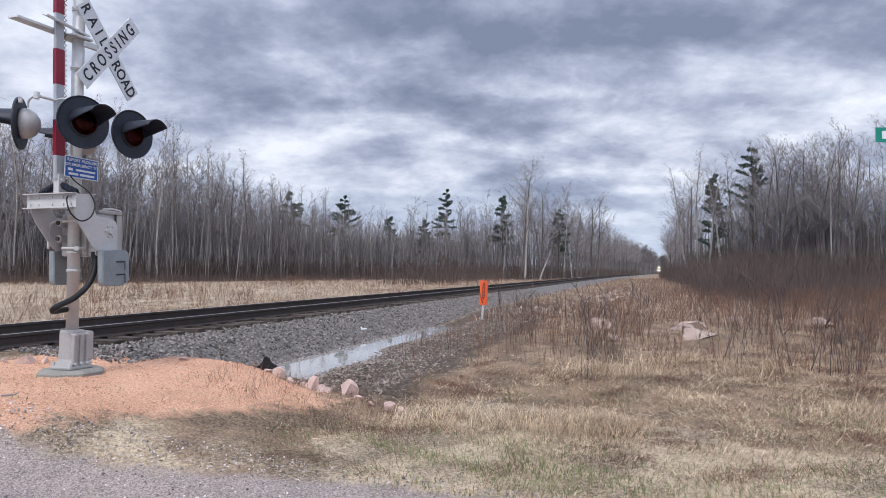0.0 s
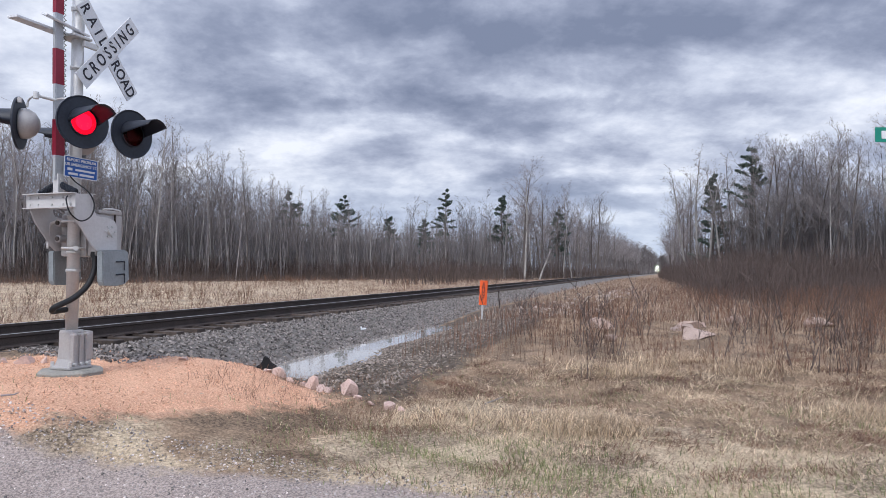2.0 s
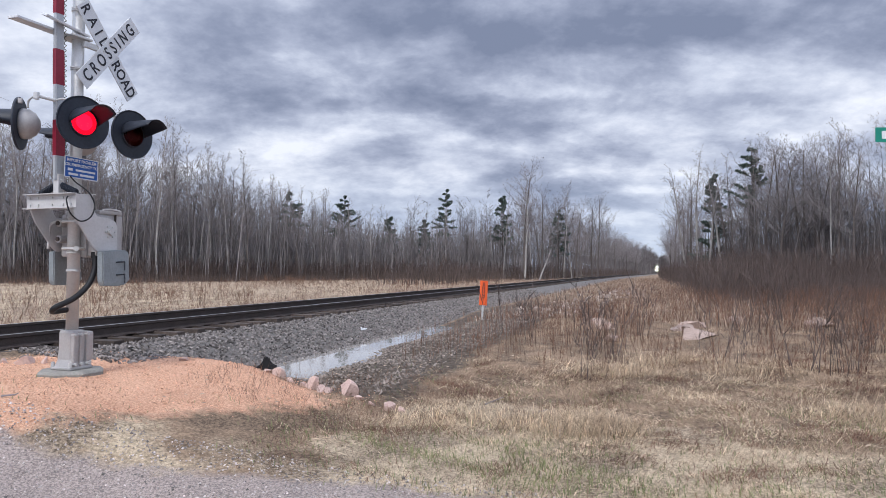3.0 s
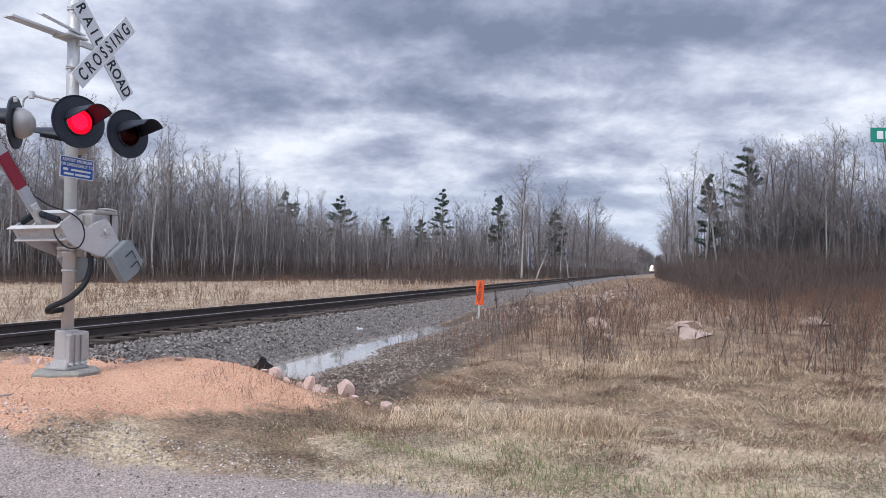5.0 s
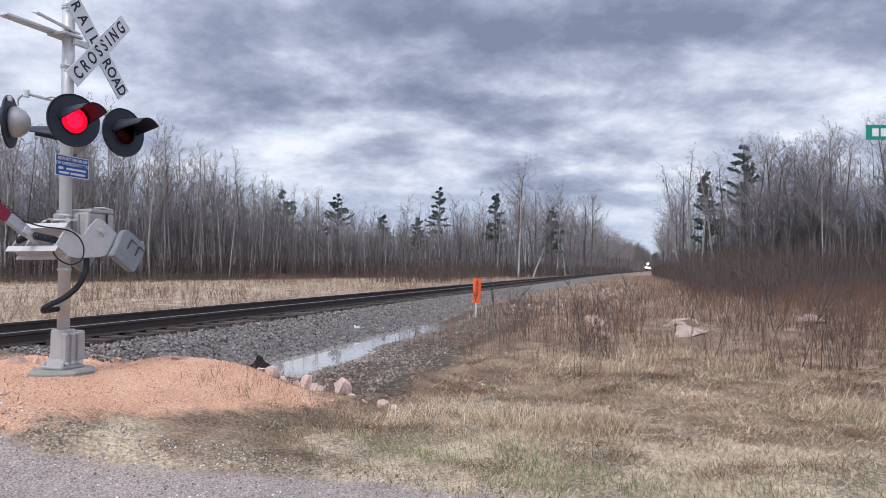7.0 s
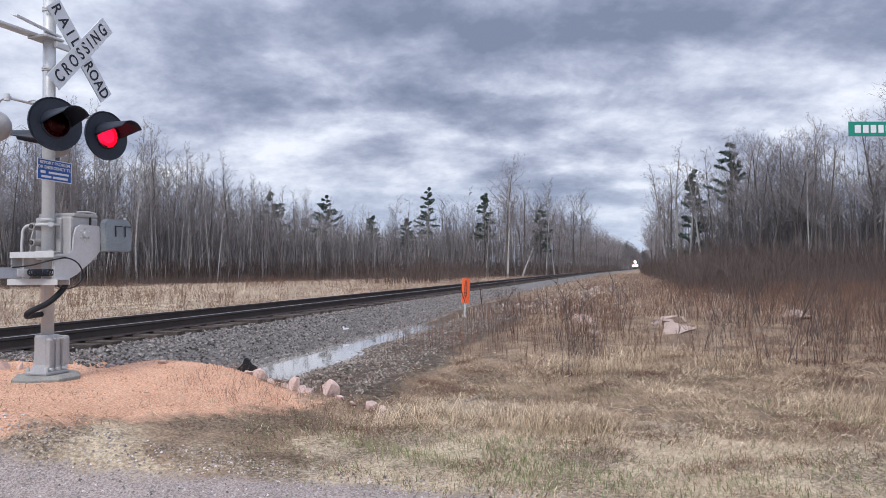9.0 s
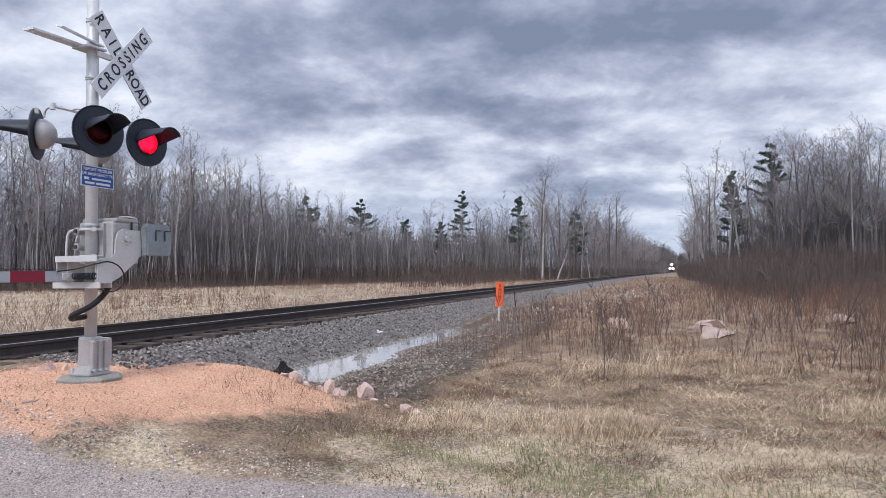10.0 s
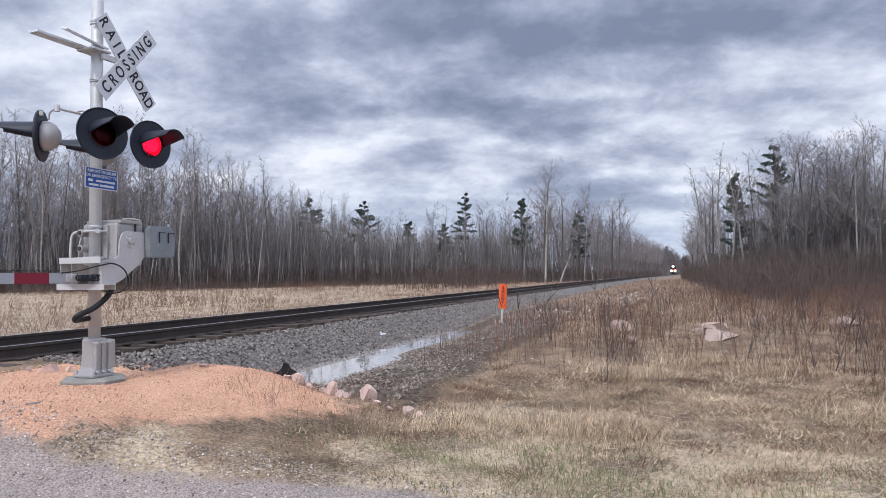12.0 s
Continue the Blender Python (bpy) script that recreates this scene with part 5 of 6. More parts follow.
    # flat boards reaching out from the mast
    part("side_board", box(bmesh.new(), (-0.66, -0.065, -0.012), (0.04, 0.055, 0.012), 0.004), M_WHITE, sig, "flat white mounting board", at=pose(-0.02, 0.10, 3.355, 0, -1.5, 3))
    part("side_board", box(bmesh.new(), (-0.42, -0.05, -0.010), (0.06, 0.05, 0.010), 0.004), M_WHITE, sig, "flat white mounting board", at=pose(0.0, -0.05, 3.385, 18, 8, -4))
    part("board_bracket", box(bmesh.new(), (-0.14, -0.11, 3.315), (0.08, 0.13, 3.34), 0.006), M_GALV, sig)
    # blue notice
    m = pose(-0.005, -0.085, 2.005, 0, 1, -2)
    b = part("notice", box(bmesh.new(), (-0.195, -0.002, -0.105), (0.195, 0.002, 0.105), 0.0), M_WHITE, sig, "small blue emergency notice with white lettering", at=m)
    part("notice_face", box(bmesh.new(), (-0.187, -0.0035, -0.097), (0.187, -0.0021, 0.097)), M_BLUE, b)
    lettering("letters", "REPORT PROBLEM", 0.042, M_WHITE, b, pose(0, -0.0055, 0.068, 90), 0.0008)
    lettering("letters", "OR EMERGENCY TO", 0.042, M_WHITE, b, pose(0, -0.0055, 0.022, 90), 0.0008)
    part("mark", box(bmesh.new(), (-0.16, -0.0055, -0.038), (-0.105, -0.0036, -0.012)), M_WHITE, b)
    part("bar", box(bmesh.new(), (-0.07, -0.0055, -0.036), (0.16, -0.0036, -0.016)), M_WHITE, b)
    part("bar", box(bmesh.new(), (-0.15, -0.0055, -0.080), (-0.04, -0.0036, -0.058)), M_WHITE, b)
    part("bar", box(bmesh.new(), (-0.02, -0.0055, -0.080), (0.15, -0.0036, -0.058)), M_WHITE, b)
    # gate mechanism
    mech = part("mechanism_case", box(bmesh.new(), (0.075, -0.21, 1.12), (0.42, 0.26, 1.56), 0.025), M_CAST, sig, "grey cast gate mechanism case")
    part("case_lid", box(bmesh.new(), (0.10, -0.225, 1.555), (0.40, 0.24, 1.595), 0.014), M_CAST, mech)
    part("case_door", box(bmesh.new(), (0.415, -0.17, 1.16), (0.455, 0.20, 1.53), 0.014), M_CAST, mech)
    part("lid_bar", pipe(bmesh.new(), [(0.13, -0.23, 1.60), (0.25, -0.235, 1.612), (0.37, -0.23, 1.60)], 0.008, 6), M_GALV, mech)
    for k in range(3):
        part("case_rib", box(bmesh.new(), (0.12, -0.228, 1.22 + 0.09 * k), (0.20, -0.205, 1.245 + 0.09 * k), 0.005), M_CAST, mech)
    part("shaft", rod(bmesh.new(), (0.20, -0.246, 1.378), (0.20, 0.286, 1.378), 0.045, seg=16), M_GALV, mech)
    part("mount_plate", box(bmesh.new(), (0.045, -0.11, 1.12), (0.08, 0.15, 1.54), 0.008), M_CAST, mech)
    for z in (1.20, 1.47):
        part("u_bolt", pipe(bmesh.new(), [(0.06, -0.09, z), (-0.05, -0.095, z), (-0.095, 0.0, z), (-0.05, 0.095, z), (0.06, 0.09, z)], 0.012, 8), M_GALV, mech)
        part("bolt", rod(bmesh.new(), (-0.08, -0.12, z), (-0.04, -0.07, z), 0.026, seg=8), M_GALV, mech)
    for z in (1.30, 1.46):
        part("shaft_boss", rod(bmesh.new(), (-0.03, 0.18, z), (0.10, 0.18, z), 0.038, seg=16), M_CAST, mech, smooth=False)
        part("boss_cap", rod(bmesh.new(), (-0.045, 0.18, z), (-0.03, 0.18, z), 0.022, seg=12), M_RAIL, mech)
    # curved guard strap from the upper clamp down to the channel
    part("guard_strap", pipe(bmesh.new(), [(0.0, 0.10, 1.475), (-0.02, 0.24, 1.47), (-0.03, 0.29, 1.43), (-0.035, 0.30, 1.33), (-0.04, 0.30, 1.20)], 0.014, 8), M_CREAM, mech, smooth=True)
    part("case_seam", box(bmesh.new(), (0.30, -0.232, 1.13), (0.312, -0.212, 1.56), 0.003), M_RAIL, mech)
    for z in (1.28, 1.36, 1.44):
        part("hinge_lug", box(bmesh.new(), (0.225, -0.236, z), (0.285, -0.206, z + 0.03), 0.006), M_GALV, mech)
    # conduit from the base to the mechanism
    part("conduit_hose", pipe(bmesh.new(), [(0.10, -0.17, 1.14), (0.085, -0.19, 1.00), (0.01, -0.19, 0.84), (-0.14, -0.17, 0.71), (-0.30, -0.12, 0.63), (-0.27, -0.05, 0.585), (-0.15, 0.0, 0.585), (-0.06, 0.01, 0.59)], 0.028, 12), M_RUBBER, sig, "black ribbed cable hose", smooth=True)
    part("hose_cap", rod(bmesh.new(), (0.10, -0.17, 1.11), (0.10, -0.17, 1.17), 0.036, seg=12), M_RUBBER, sig)

    # the moving gate arm, built upright round its shaft
    side = [(-0.45, 0.36), (-0.21, 0.36), (-0.19, 0.20), (-0.16, 0.15), (-0.02, 0.14), (0.07, 0.11), (0.10, 0.05), (0.095, -0.19), (-0.16, -0.20), (-0.23, -0.14), (-0.40, 0.09), (-0.45, 0.20)]
    ga = part("gate_arm", plate(bmesh.new(), side, -0.262, -0.247, 0.004), M_CREAM, sig, "gate arm assembly of grey-white side plates, counterweights and striped pole", at=pose(*PIVOT))
    part("side_plate", plate(bmesh.new(), side, 0.287, 0.302, 0.004), M_CREAM, ga, "grey-white steel side plate")
    bm = bmesh.new()
    box(bm, (-0.452, -0.30, 0.225), (-0.440, 0.34, 0.355))
    box(bm, (-0.50, -0.30, 0.217), (-0.440, 0.34, 0.225))
    box(bm, (-0.50, -0.30, 0.355), (-0.440, 0.34, 0.363))
    part("cross_channel", bm, M_CREAM, ga, "white steel channel with bolts")
    bm = bmesh.new()
    box(bm, (-0.235, -0.262, 0.225), (-0.223, 0.30, 0.363))
    box(bm, (-0.235, -0.262, 0.363), (-0.175, 0.30, 0.371))
    part("cross_channel", bm, M_CREAM, ga, "white steel channel")
    for y0 in (-0.18, 0.20):
        part("cross_strut", box(bmesh.new(), (-0.44, y0, 0.24), (-0.235, y0 + 0.02, 0.30), 0.003), M_CREAM, ga)
    for y in (-0.24, -0.14, 0.0, 0.18, 0.29):
        for z in (0.255, 0.325):
            part("bolt", rod(bmesh.new(), (-0.464, y, z), (-0.452, y, z), 0.011, seg=8), M_GALV, ga)
    for y0, y1 in ((-0.262, -0.29), (0.302, 0.33)):
        part("hub", rod(bmesh.new(), (0, y0, 0), (0, y1, 0), 0.03, seg=16), M_GALV, ga)
        for k in range(6):
            a = k * math.pi / 3
            c, s = 0.058 * math.cos(a), 0.058 * math.sin(a)
            part("bolt", rod(bmesh.new(), (c, y0, s), (c, (y0 + y1) / 2, s), 0.010, seg=8), M_GALV, ga)
    for y0, y1, yb in ((-0.265, -0.345, -0.345), (0.305, 0.385, 0.385)):
        bm = plate(bmesh.new(), [(-0.17, -0.20), (0.12, -0.185), (0.17, -0.22), (0.175, -0.50), (0.12, -0.54), (0.02, -0.555), (-0.15, -0.545), (-0.17, -0.50)], y0, y1, 0.008)
        w = part("counterweight", bm, M_GREY, ga, "grey cast counterweight plate")
        for z in (-0.31, -0.44):
            bm = bmesh.new()
            d = -0.012 if y1 < 0 else 0.012
            rod(bm, (-0.01, y1 + d, z), (0.10, y1 + d, z + 0.004), 0.0065, seg=6)
            rod(bm, (0.10, y1 + d, z + 0.004), (0.10, y1 + d, z - 0.085), 0.0045, seg=6)
            part("slot_rod", bm, M_BLACK, w)
        part("rod_end", rod(bmesh.new(), (0.16, (y0 + y1) / 2, -0.49), (0.20, (y0 + y1) / 2, -0.488), 0.014, seg=8), M_GALV, w)
    # pole with stripes
    LP, w0, w1 = 6.0, 0.052, 0.030
    bm = bmesh.new()
    a = [bm.verts.new((-0.38 + sx * w0, sy * 0.022, 0.50)) for sx, sy in ((-1, -1), (1, -1), (1, 1), (-1, 1))]
    b = [bm.verts.new((-0.38 + sx * w1, sy * 0.016, 0.50 + LP)) for sx, sy in ((-1, -1), (1, -1), (1, 1), (-1, 1))]
    for k in range(4):
        bm.faces.new((a[k], a[(k + 1) % 4], b[(k + 1) % 4], b[k]))
    bm.faces.new(a)
    bm.faces.new(b)
    bmesh.ops.bevel(bm, geom=list(bm.edges), offset=0.006, segments=2, affect="EDGES")
    pole = part("striped_pole", bm, M_ARM, ga, "tapered grey-white gate pole")
    for k in range(8):
        z0 = 0.74 + 0.70 * k
        z1 = min(z0 + 0.35, 0.5 + LP - 0.02)
        bm = bmesh.new()
        rr = []
        for z in (z0, z1):
            t = (z - 0.5) / LP
            hx, hy = w0 + (w1 - w0) * t + 0.001, 0.022 - 0.006 * t + 0.001
            rr.append([bm.verts.new((-0.38 + sx * hx, sy * hy, z)) for sx, sy in ((-1, -1), (1, -1), (1, 1), (-1, 1))])
        for j in range(4):
            bm.faces.new((rr[0][j], rr[0][(j + 1) % 4], rr[1][(j + 1) % 4], rr[1][j]))
        bm.faces.new(rr[0])
        bm.faces.new(rr[1])
        part("red_stripe", bm, M_RED, pole)
    part("pole_socket", box(bmesh.new(), (-0.415, -0.035, 0.26), (-0.345, 0.035, 0.56), 0.008), M_CREAM, ga)
    for y in (-0.03, 0.03):
        for z in (0.42, 0.50):
            part("bolt", rod(bmesh.new(), (-0.38, y, z), (-0.38, y * 1.6, z), 0.012, seg=8), M_GALV, ga)
    # breakaway springs on each side of the pole foot
    for sgn in (-1, 1):
        pts = []
        for k in range(60):
            t = k / 59
            a = t * 9 * 2 * math.pi
            pts.append((-0.38 + 0.030 * math.cos(a), sgn * (0.05 + 0.19 * t), 0.445 - 0.075 * t + 0.030 * math.sin(a)))
        bm = bmesh.new()
        for p, q in zip(pts, pts[1:]):
            rod(bm, p, q, 0.008, seg=5)
        part("spring", bm, M_BLACK, ga, "black coil spring")
    bm = bmesh.new()
    pts = []
    for k in range(170):
        t = k / 169
        a = t * 52 * 2 * math.pi
        pts.append((-0.315 + 0.013 * math.cos(a), -0.012 + 0.013 * math.sin(a), 0.60 + 2.6 * t))
    for p, q in zip(pts, pts[1:]):
        rod(bm, p, q, 0.0035, seg=4)
    part("coiled_cord", bm, M_RUBBER, ga, "coiled black lamp cord along the pole")
    part("arm_cable", pipe(bmesh.new(), [(-0.33, -0.03, 0.62), (-0.31, -0.12, 0.50), (-0.26, -0.26, 0.38), (-0.24, -0.31, 0.26), (-0.30, -0.33, 0.14), (-0.42, -0.33, 0.09), (-0.52, -0.31, 0.16), (-0.53, -0.27, 0.28), (-0.47, -0.22, 0.33)], 0.007, 7), M_RUBBER, ga, "thin black cable")
    return sig, ga


signal, gate_arm = build_signal()


def build_footing():
    bm = bmesh.new()
    rings = []
    for z, h in ((-0.30, 0.29), (-0.03, 0.29), (-0.005, 0.26)):
        rings.append([bm.verts.new((h * 1.08 * math.cos(math.pi / 8 + k * math.pi / 4), h * 1.08 * math.sin(math.pi / 8 + k * math.pi / 4), z)) for k in range(8)])
    for a, b in zip(rings, rings[1:]):
        for k in range(8):
            bm.faces.new((a[k], a[(k + 1) % 8], b[(k + 1) % 8], b[k]))
    bm.faces.new(rings[0])
    bm.faces.new(rings[-1])
    tagged(part("concrete_footing", bm, M_CONC, None, at=SIGNAL_AT @ pose(0, 0, 0.003)), "eight-sided weathered concrete footing in the gravel", "footing")


build_footing()


# ---- trackside things ----
def build_marker():
    x, y = 1.14, 20.2
    root = tagged(new("trackside_marker"), "orange plastic trackside marker on a slim grey post", "marker post")
    root.matrix_basis = pose(x, y, float(height(x, y)) - 0.07, 0, 3, -6)
    part("post", box(bmesh.new(), (-0.03, -0.012, -0.2), (0.03, 0.012, 0.62), 0.004), M_GALV, root)
    bm = bmesh.new()
    prof = [(-0.115, 0.03), (-0.10, -0.005), (-0.05, -0.022), (0.05, -0.022), (0.10, -0.005), (0.115, 0.03)]
    lo = [bm.verts.new((px, py, 0.50)) for px, py in prof]
    hi = [bm.verts.new((px, py, 1.21)) for px, py in prof]
    for k in range(5):
        bm.faces.new((lo[k], lo[k + 1], hi[k + 1], hi[k]))
    board = part("marker_board", bm, M_ORANGE, root, "bright orange curved marker board")
    sd = board.modifiers.new("thickness", "SOLIDIFY")
    sd.thickness = 0.008
    for i, ch in enumerate("SHUNT"):
        lettering("letter", ch, 0.12, M_INK, board, pose(0, -0.032, 1.10 - 0.105 * i, 90), 0.004)


build_marker()


def build_street_sign():
    x, y = 7.47, 10.9
    root = tagged(new("street_sign"), "green street name sign with white border on a steel post", "street sign")
    root.matrix_basis = pose(x, y, float(height(x, y)), 0, 0, 0)
    part("post", rod(bmesh.new(), (0, 0.03, -0.4), (0, 0.03, 3.9), 0.03, seg=12), M_GALV, root)
    b = part("sign_plate", box(bmesh.new(), (-0.66, -0.002, 3.42), (0.66, 0.002, 3.655), 0.0), M_GREEN, root, "green reflective sign plate")
    xs = -0.56
    for wd in (0.10, 0.09, 0.09, 0.085, 0.03, 0.10):
        part("bar", box(bmesh.new(), (xs, -0.0045, 3.475), (xs + wd, -0.0021, 3.60)), M_WHITE, b)
        xs += wd + 0.035


build_street_sign()


def lump(name, r, seed, mat, at, label, category, group=""):
    rng = np.random.default_rng(seed)
    bm = bmesh.new()
    bmesh.ops.create_icosphere(bm, subdivisions=3 if r[0] > 0.15 else 2, radius=1.0)
    off = Vector(rng.uniform(-50, 50, 3))
    planes = [(Vector(rng.normal(0, 1, 3)).normalized(), rng.uniform(0.28, 0.66)) for _ in range(9)]
    for v in bm.verts:
        p = v.co.copy()
        for nrm, d in planes:
            k = p.dot(nrm) - d
            if k > 0:
                p -= nrm * k
        p *= 1.25 + 0.10 * noise.noise(p * 1.7 + off) + 0.04 * noise.noise(p * 5 + off)
        v.co = Vector((p.x * r[0], p.y * r[1], p.z * r[2]))
    return tagged(part(name, bm, mat, None, at=at), label, category, group)


def build_rocks():
    rng = np.random.default_rng(8)
    for i, (x, y, rx, rz) in enumerate(BOULDERS):
        lump("boulder", (rx, rx * 0.7, rz), 60 + i, M_GREYROCK, pose(x, y, float(height(x, y)) + rz * 0.18, 0, 0, rng.uniform(-20, 20)), "weathered pinkish boulder lying in the dry weeds", "boulder", group="boulders in the field")
    for i, (x, y, r) in enumerate(((-1.96, 8.30, 0.10), (-2.08, 8.42, 0.055), (-1.77, 8.17, 0.06), (-1.62, 8.10, 0.05), (-1.48, 8.05, 0.12), (-1.38, 7.96, 0.06), (-1.30, 7.99, 0.085), (-1.10, 8.06, 0.13), (-0.97, 7.90, 0.055), (-0.79, 7.78, 0.045), (-0.55, 7.73, 0.085), (-0.45, 7.66, 0.04), (-4.55, 7.62, 0.13), (-4.38, 7.70, 0.06), (-3.0, 8.1, 0.05), (-4.85, 7.72, 0.06))):
        lump("rock", (r * 1.25, r * 0.85, r * (0.7 + 0.25 * (i % 3))), 90 + i, M_PINKROCK, pose(x, y, float(height(x, y)) + r * 0.18, 12 * (i % 4) - 18, 9 * (i % 5) - 18, rng.uniform(0, 360)), "broken pink granite rock beside the gravel", "rock", group="rocks at the ditch")
    # pale litter on the ballast
    x, y = to_xy(-6.2, 14.6)
    bm = bmesh.new()
    plate(bm, [(-0.06, 0.0), (0.06, 0.01), (0.07, 0.04), (0.01, 0.05), (-0.03, 0.035), (-0.035, 0.08), (-0.065, 0.075)], -0.02, 0.02, 0.004)
    tagged(part("litter", bm, M_WHITE, None, at=pose(float(x), float(y), float(height(x, y)) + 0.03, -25, 0, 20)), "crumpled white scrap lying on the ballast", "litter")
    # sticks on the gravel
    for i, (x, y, L, a) in enumerate(((-3.55, 5.75, 0.16, -10), (-4.9, 8.2, 0.1, 60), (0.6, 8.0, 0.35, 50), (1.0, 7.6, 0.4, 35), (-3.35, 8.2, 0.12, 70))):
        bm = rod(bmesh.new(), (-L / 2, 0, 0), (L / 6, 0.02, 0.01), 0.008, 0.007, 6)
        rod(bm, (L / 6, 0.02, 0.01), (L / 2, 0.0, 0.03), 0.007, 0.004, 6)
        tagged(part("stick", bm, M_TWIG, None, at=pose(x, y, float(height(x, y)) + 0.012, 0, 0, a)), "dead pale stick lying on the ground", "stick", "sticks on the ground")


build_rocks()


def build_leaves():
    rng = np.random.default_rng(77)
    n = 520
    x, y = rng.uniform(-3.2, 6, n), rng.uniform(4.6, 12, n)
    keep = road_q(x, y) > 0.5
    x, y = x[keep], y[keep]
    z = height(x, y) + 0.03
    V, T = [], []
    for px, py, pz in zip(x, y, z):
        a, r, t = rng.uniform(0, 6.28), rng.uniform(0.015, 0.04), rng.uniform(-0.3, 0.5)
        c, s = math.cos(a), math.sin(a)
        i = len(V)
        for u, w, h in ((-1, 0, 0), (0, -0.55, 0.25), (1, 0, t), (0, 0.55, 0.25)):
            V.append((px + r * (c * u - s * w), py + r * (s * u + c * w), pz + r * h))
        T += [(i, i + 1, i + 2), (i, i + 2, i + 3)]
    tagged(new("fallen_leaves", mesh_from("fallen_leaves", np.array(V), None, np.array(T), mats=[M_LEAF])), "scattered dry fallen leaves on the verge", "leaves", kind="stuff")


build_leaves()


def build_culvert():
    root = tagged(new("culvert_pipe"), "black plastic culvert pipe end under the gravel bank", "culvert pipe")
    x, y = -2.17, 8.56
    root.matrix_basis = pose(x, y, float(height(x, y)) + 0.07, 0, 0, 14)
    bm = lathe(bmesh.new(), [(0.13, -0.02), (0.13, 0.16), (0.15, 0.19), (0.15, 0.22), (0.135, 0.22), (0.118, 0.16), (0.118, -0.02)], 24)
    part("pipe", bm, M_RUBBER, root, smooth=True, at=pose(0, 0.0, -0.14))
    bm = plate(bmesh.new(), [(-0.14, -0.16), (0.17, -0.16), (0.15, 0.0), (0.07, 0.045), (0.045, 0.11), (-0.01, 0.125), (-0.04, 0.04), (-0.12, -0.02)], -0.05, 0.0, 0.012)
    part("end_flap", bm, M_RUBBER, root, "torn black rubber flap")


build_culvert()


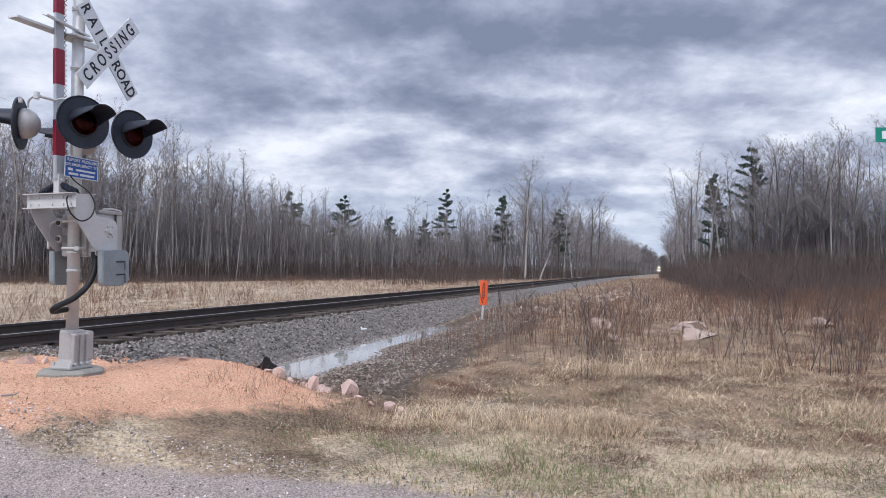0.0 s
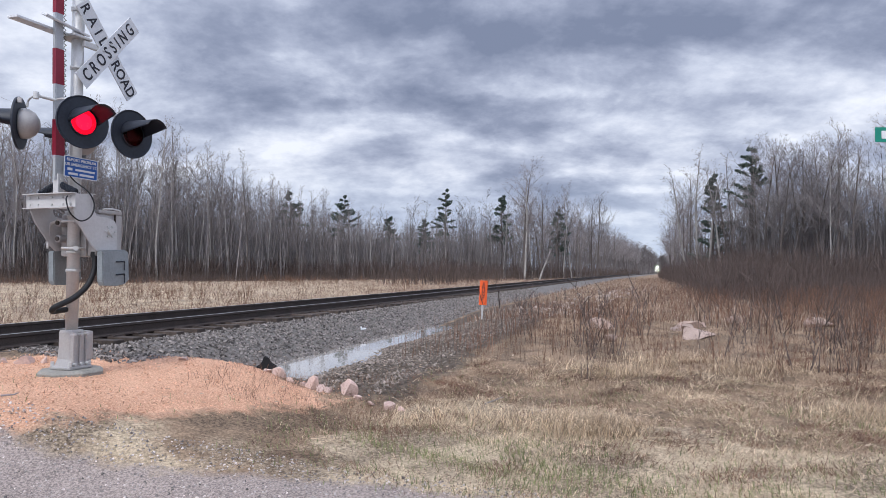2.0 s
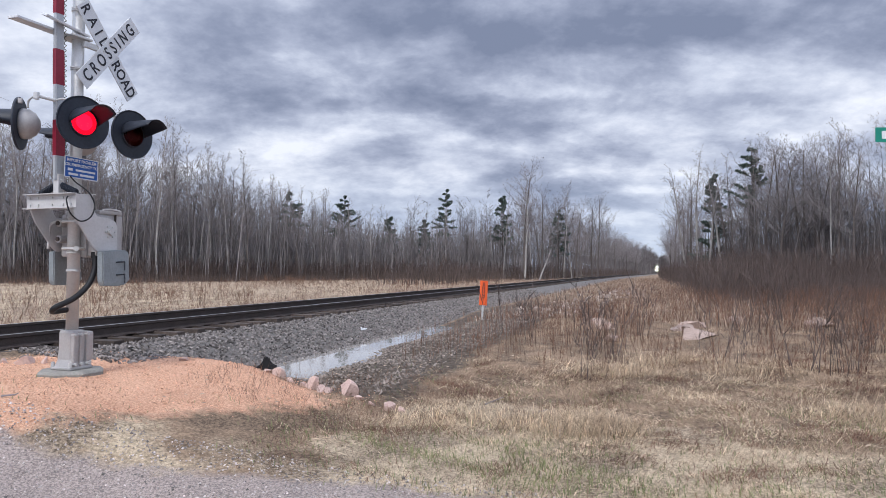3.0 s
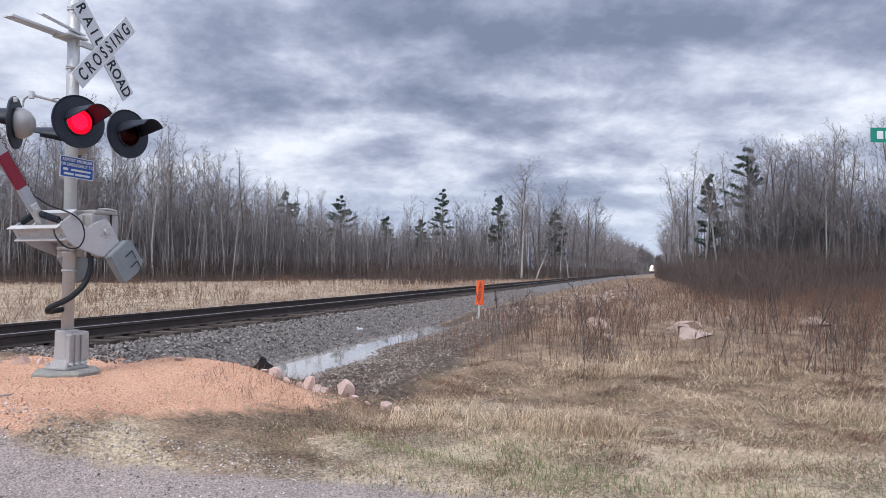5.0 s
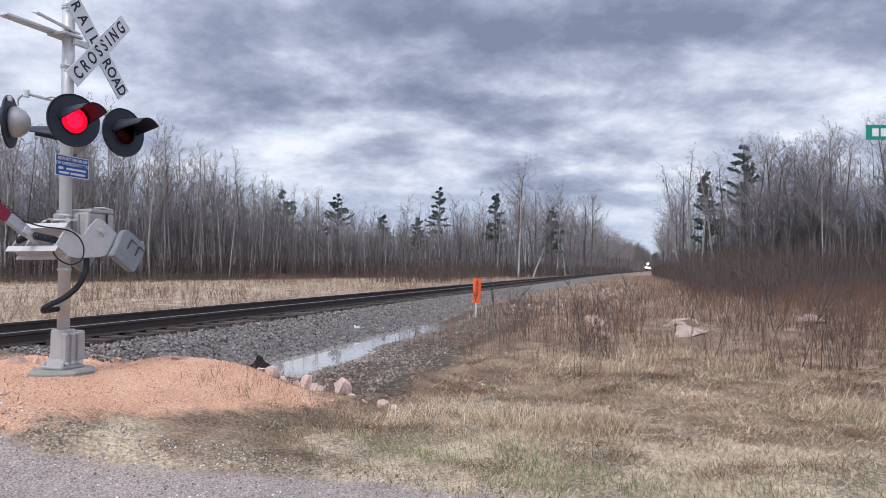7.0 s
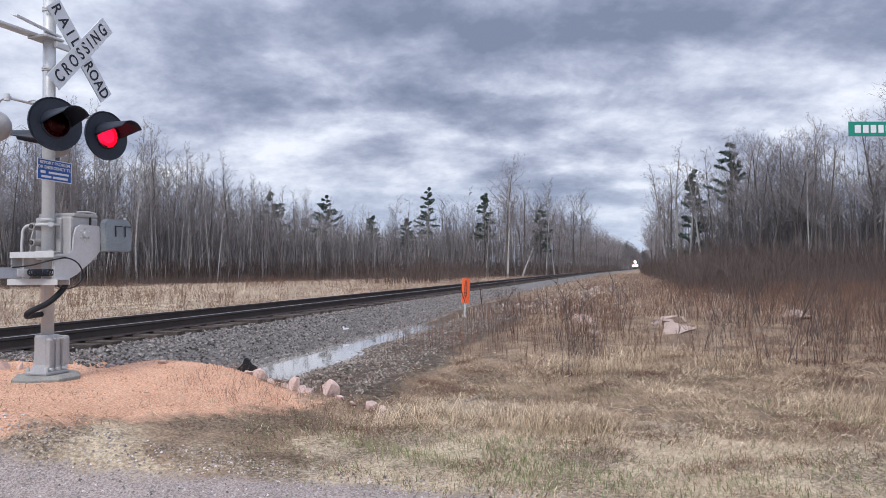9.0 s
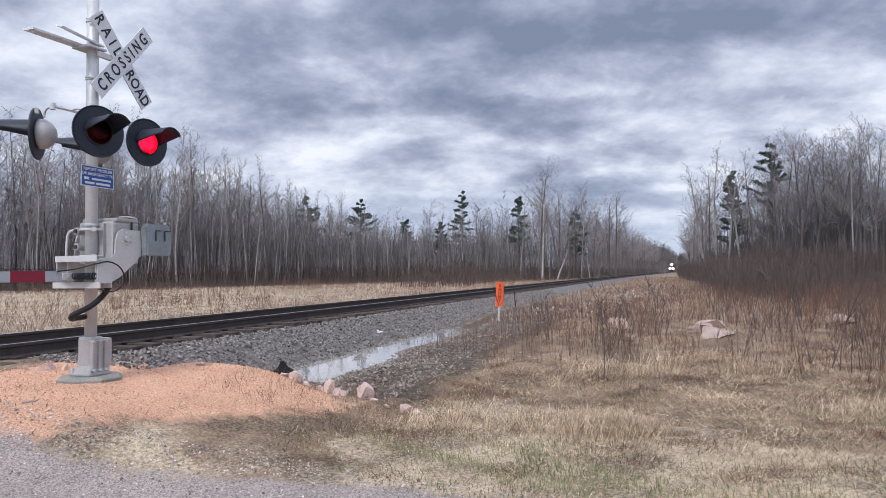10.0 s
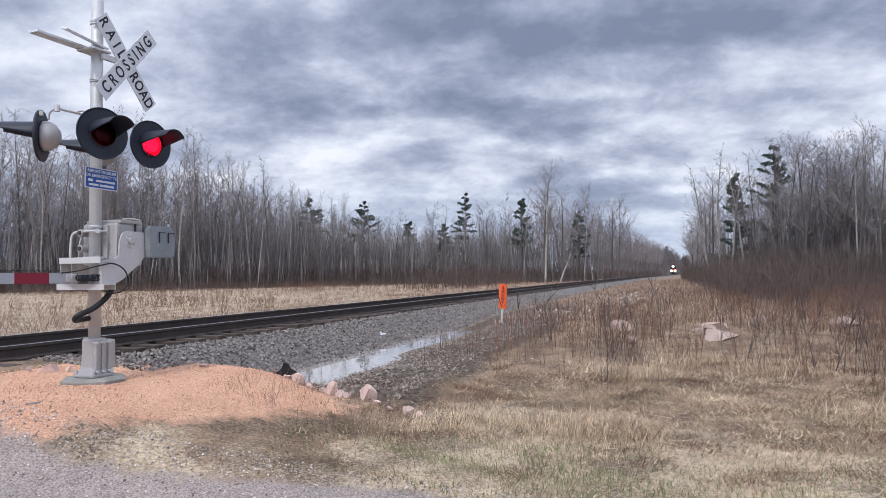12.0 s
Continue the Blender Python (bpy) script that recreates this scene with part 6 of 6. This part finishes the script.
# ---- the train ----
def build_locomotive():
    root = tagged(new("locomotive"), "dark freight locomotive with lit headlights far down the line", "locomotive")
    body = part("hood", box(bmesh.new(), (-1.0, 5.2, 1.6), (1.0, 20.5, 4.1), 0.12), M_LOCO, root, "long dark engine hood")
    for k in range(5):
        part("grille", box(bmesh.new(), (-1.02, 8 + 2.2 * k, 2.6), (1.02, 9.4 + 2.2 * k, 3.7), 0.02), M_BLACK, body)
    cab = part("cab", box(bmesh.new(), (-1.5, 2.4, 1.6), (1.5, 5.2, 4.5), 0.15), M_LOCO, root, "dark cab with a red front band")
    for x in (-0.75, 0.75):
        part("window", box(bmesh.new(), (x - 0.5, 2.38, 3.2), (x + 0.5, 2.45, 4.0), 0.03), M_GLASS, cab)
    nose = part("nose", box(bmesh.new(), (-1.05, 0.6, 1.6), (1.05, 2.5, 3.1), 0.18), M_LOCORED, root, "red short nose")
    part("nose_door", box(bmesh.new(), (-0.35, 0.57, 1.7), (0.35, 0.62, 2.8), 0.02), M_LOCO, nose)
    part("frame", box(bmesh.new(), (-1.5, 0.0, 1.15), (1.5, 21.0, 1.62), 0.05), M_LOCO, root)
    part("pilot", plate(bmesh.new(), [(-1.4, 0.15), (1.4, 0.15), (1.5, 1.2), (-1.5, 1.2)], -0.15, 0.1, 0.02), M_LOCO, root, "front plough")
    part("coupler", box(bmesh.new(), (-0.2, -0.7, 0.75), (0.2, 0.0, 1.05), 0.06), M_RAIL, root)
    part("fuel_tank", box(bmesh.new(), (-1.3, 8.2, 0.35), (1.3, 12.8, 1.15), 0.15), M_LOCO, root)
    for y0 in (3.0, 14.2):
        bogie = part("bogie", box(bmesh.new(), (-1.2, y0, 0.45), (1.2, y0 + 4.4, 1.05), 0.08), M_LOCO, root)
        for k in range(3):
            for x in (-0.76, 0.76):
                part("wheel", rod(bmesh.new(), (x - 0.06, y0 + 0.6 + 1.6 * k, 0.5), (x + 0.06, y0 + 0.6 + 1.6 * k, 0.5), 0.5, seg=20), M_RAIL, bogie)
    for x, y, z, r in ((-0.20, 2.36, 4.32, 0.24), (0.20, 2.36, 4.32, 0.24), (-0.98, -0.05, 1.95, 0.30), (0.98, -0.05, 1.95, 0.30)):
        part("headlight", rod(bmesh.new(), (x, y, z), (x, y - 0.1, z), r, seg=14), M_HEADLIGHT, root, "bright lit headlight")
    part("handrail", pipe(bmesh.new(), [(-1.35, 0.1, 1.6), (-1.35, 0.1, 2.6), (-1.35, 2.3, 2.6)], 0.03, 6), M_GALV, root)
    part("handrail", pipe(bmesh.new(), [(1.35, 0.1, 1.6), (1.35, 0.1, 2.6), (1.35, 2.3, 2.6)], 0.03, 6), M_GALV, root)
    return root


locomotive = build_locomotive()


# ---- what moves ----
def motions():
    # the cloud cover drifts slowly to the right
    walk(backdrop, [(0.0, pose(0, 0, EYE, 0, 0, 0)), (6.0, pose(0, 0, EYE, 0, 0, -0.9)), (12.0, pose(0, 0, EYE, 0, 0, -1.8))])
    # the gate comes down
    rows = [(0.0, 1.5), (3.2, 1.5), (3.6, 6), (4.0, 15), (4.4, 25), (4.8, 33.5), (5.0, 36), (5.5, 41.5), (6.0, 47), (6.5, 52), (7.0, 57), (7.2, 60), (7.6, 69), (8.0, 78), (8.4, 86), (8.7, 90), (9.0, 90), (12.0, 90)]
    walk(gate_arm, [(t, pose(*PIVOT, 0, -a, 0)) for t, a in rows])
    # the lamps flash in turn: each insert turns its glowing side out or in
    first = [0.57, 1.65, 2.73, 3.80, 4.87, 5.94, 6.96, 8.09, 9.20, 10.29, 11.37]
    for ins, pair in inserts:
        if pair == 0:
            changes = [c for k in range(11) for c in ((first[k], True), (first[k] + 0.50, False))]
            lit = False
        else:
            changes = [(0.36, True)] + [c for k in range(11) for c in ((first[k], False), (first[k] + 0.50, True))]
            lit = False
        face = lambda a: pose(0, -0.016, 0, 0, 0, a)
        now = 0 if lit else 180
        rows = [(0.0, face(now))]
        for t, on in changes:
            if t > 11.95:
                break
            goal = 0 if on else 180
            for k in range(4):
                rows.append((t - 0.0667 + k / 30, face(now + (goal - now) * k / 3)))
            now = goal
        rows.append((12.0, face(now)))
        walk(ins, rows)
    # the train draws nearer
    rows = []
    for k in range(7):
        t = 2.0 * k
        s = 560 - 13.3 * t
        x, y = to_xy(TRACK_O, s)
        turn = -18.57
        rows.append((t, pose(float(x), float(y), RAIL_TOP, 0, 0, turn)))
    walk(locomotive, rows)


motions()
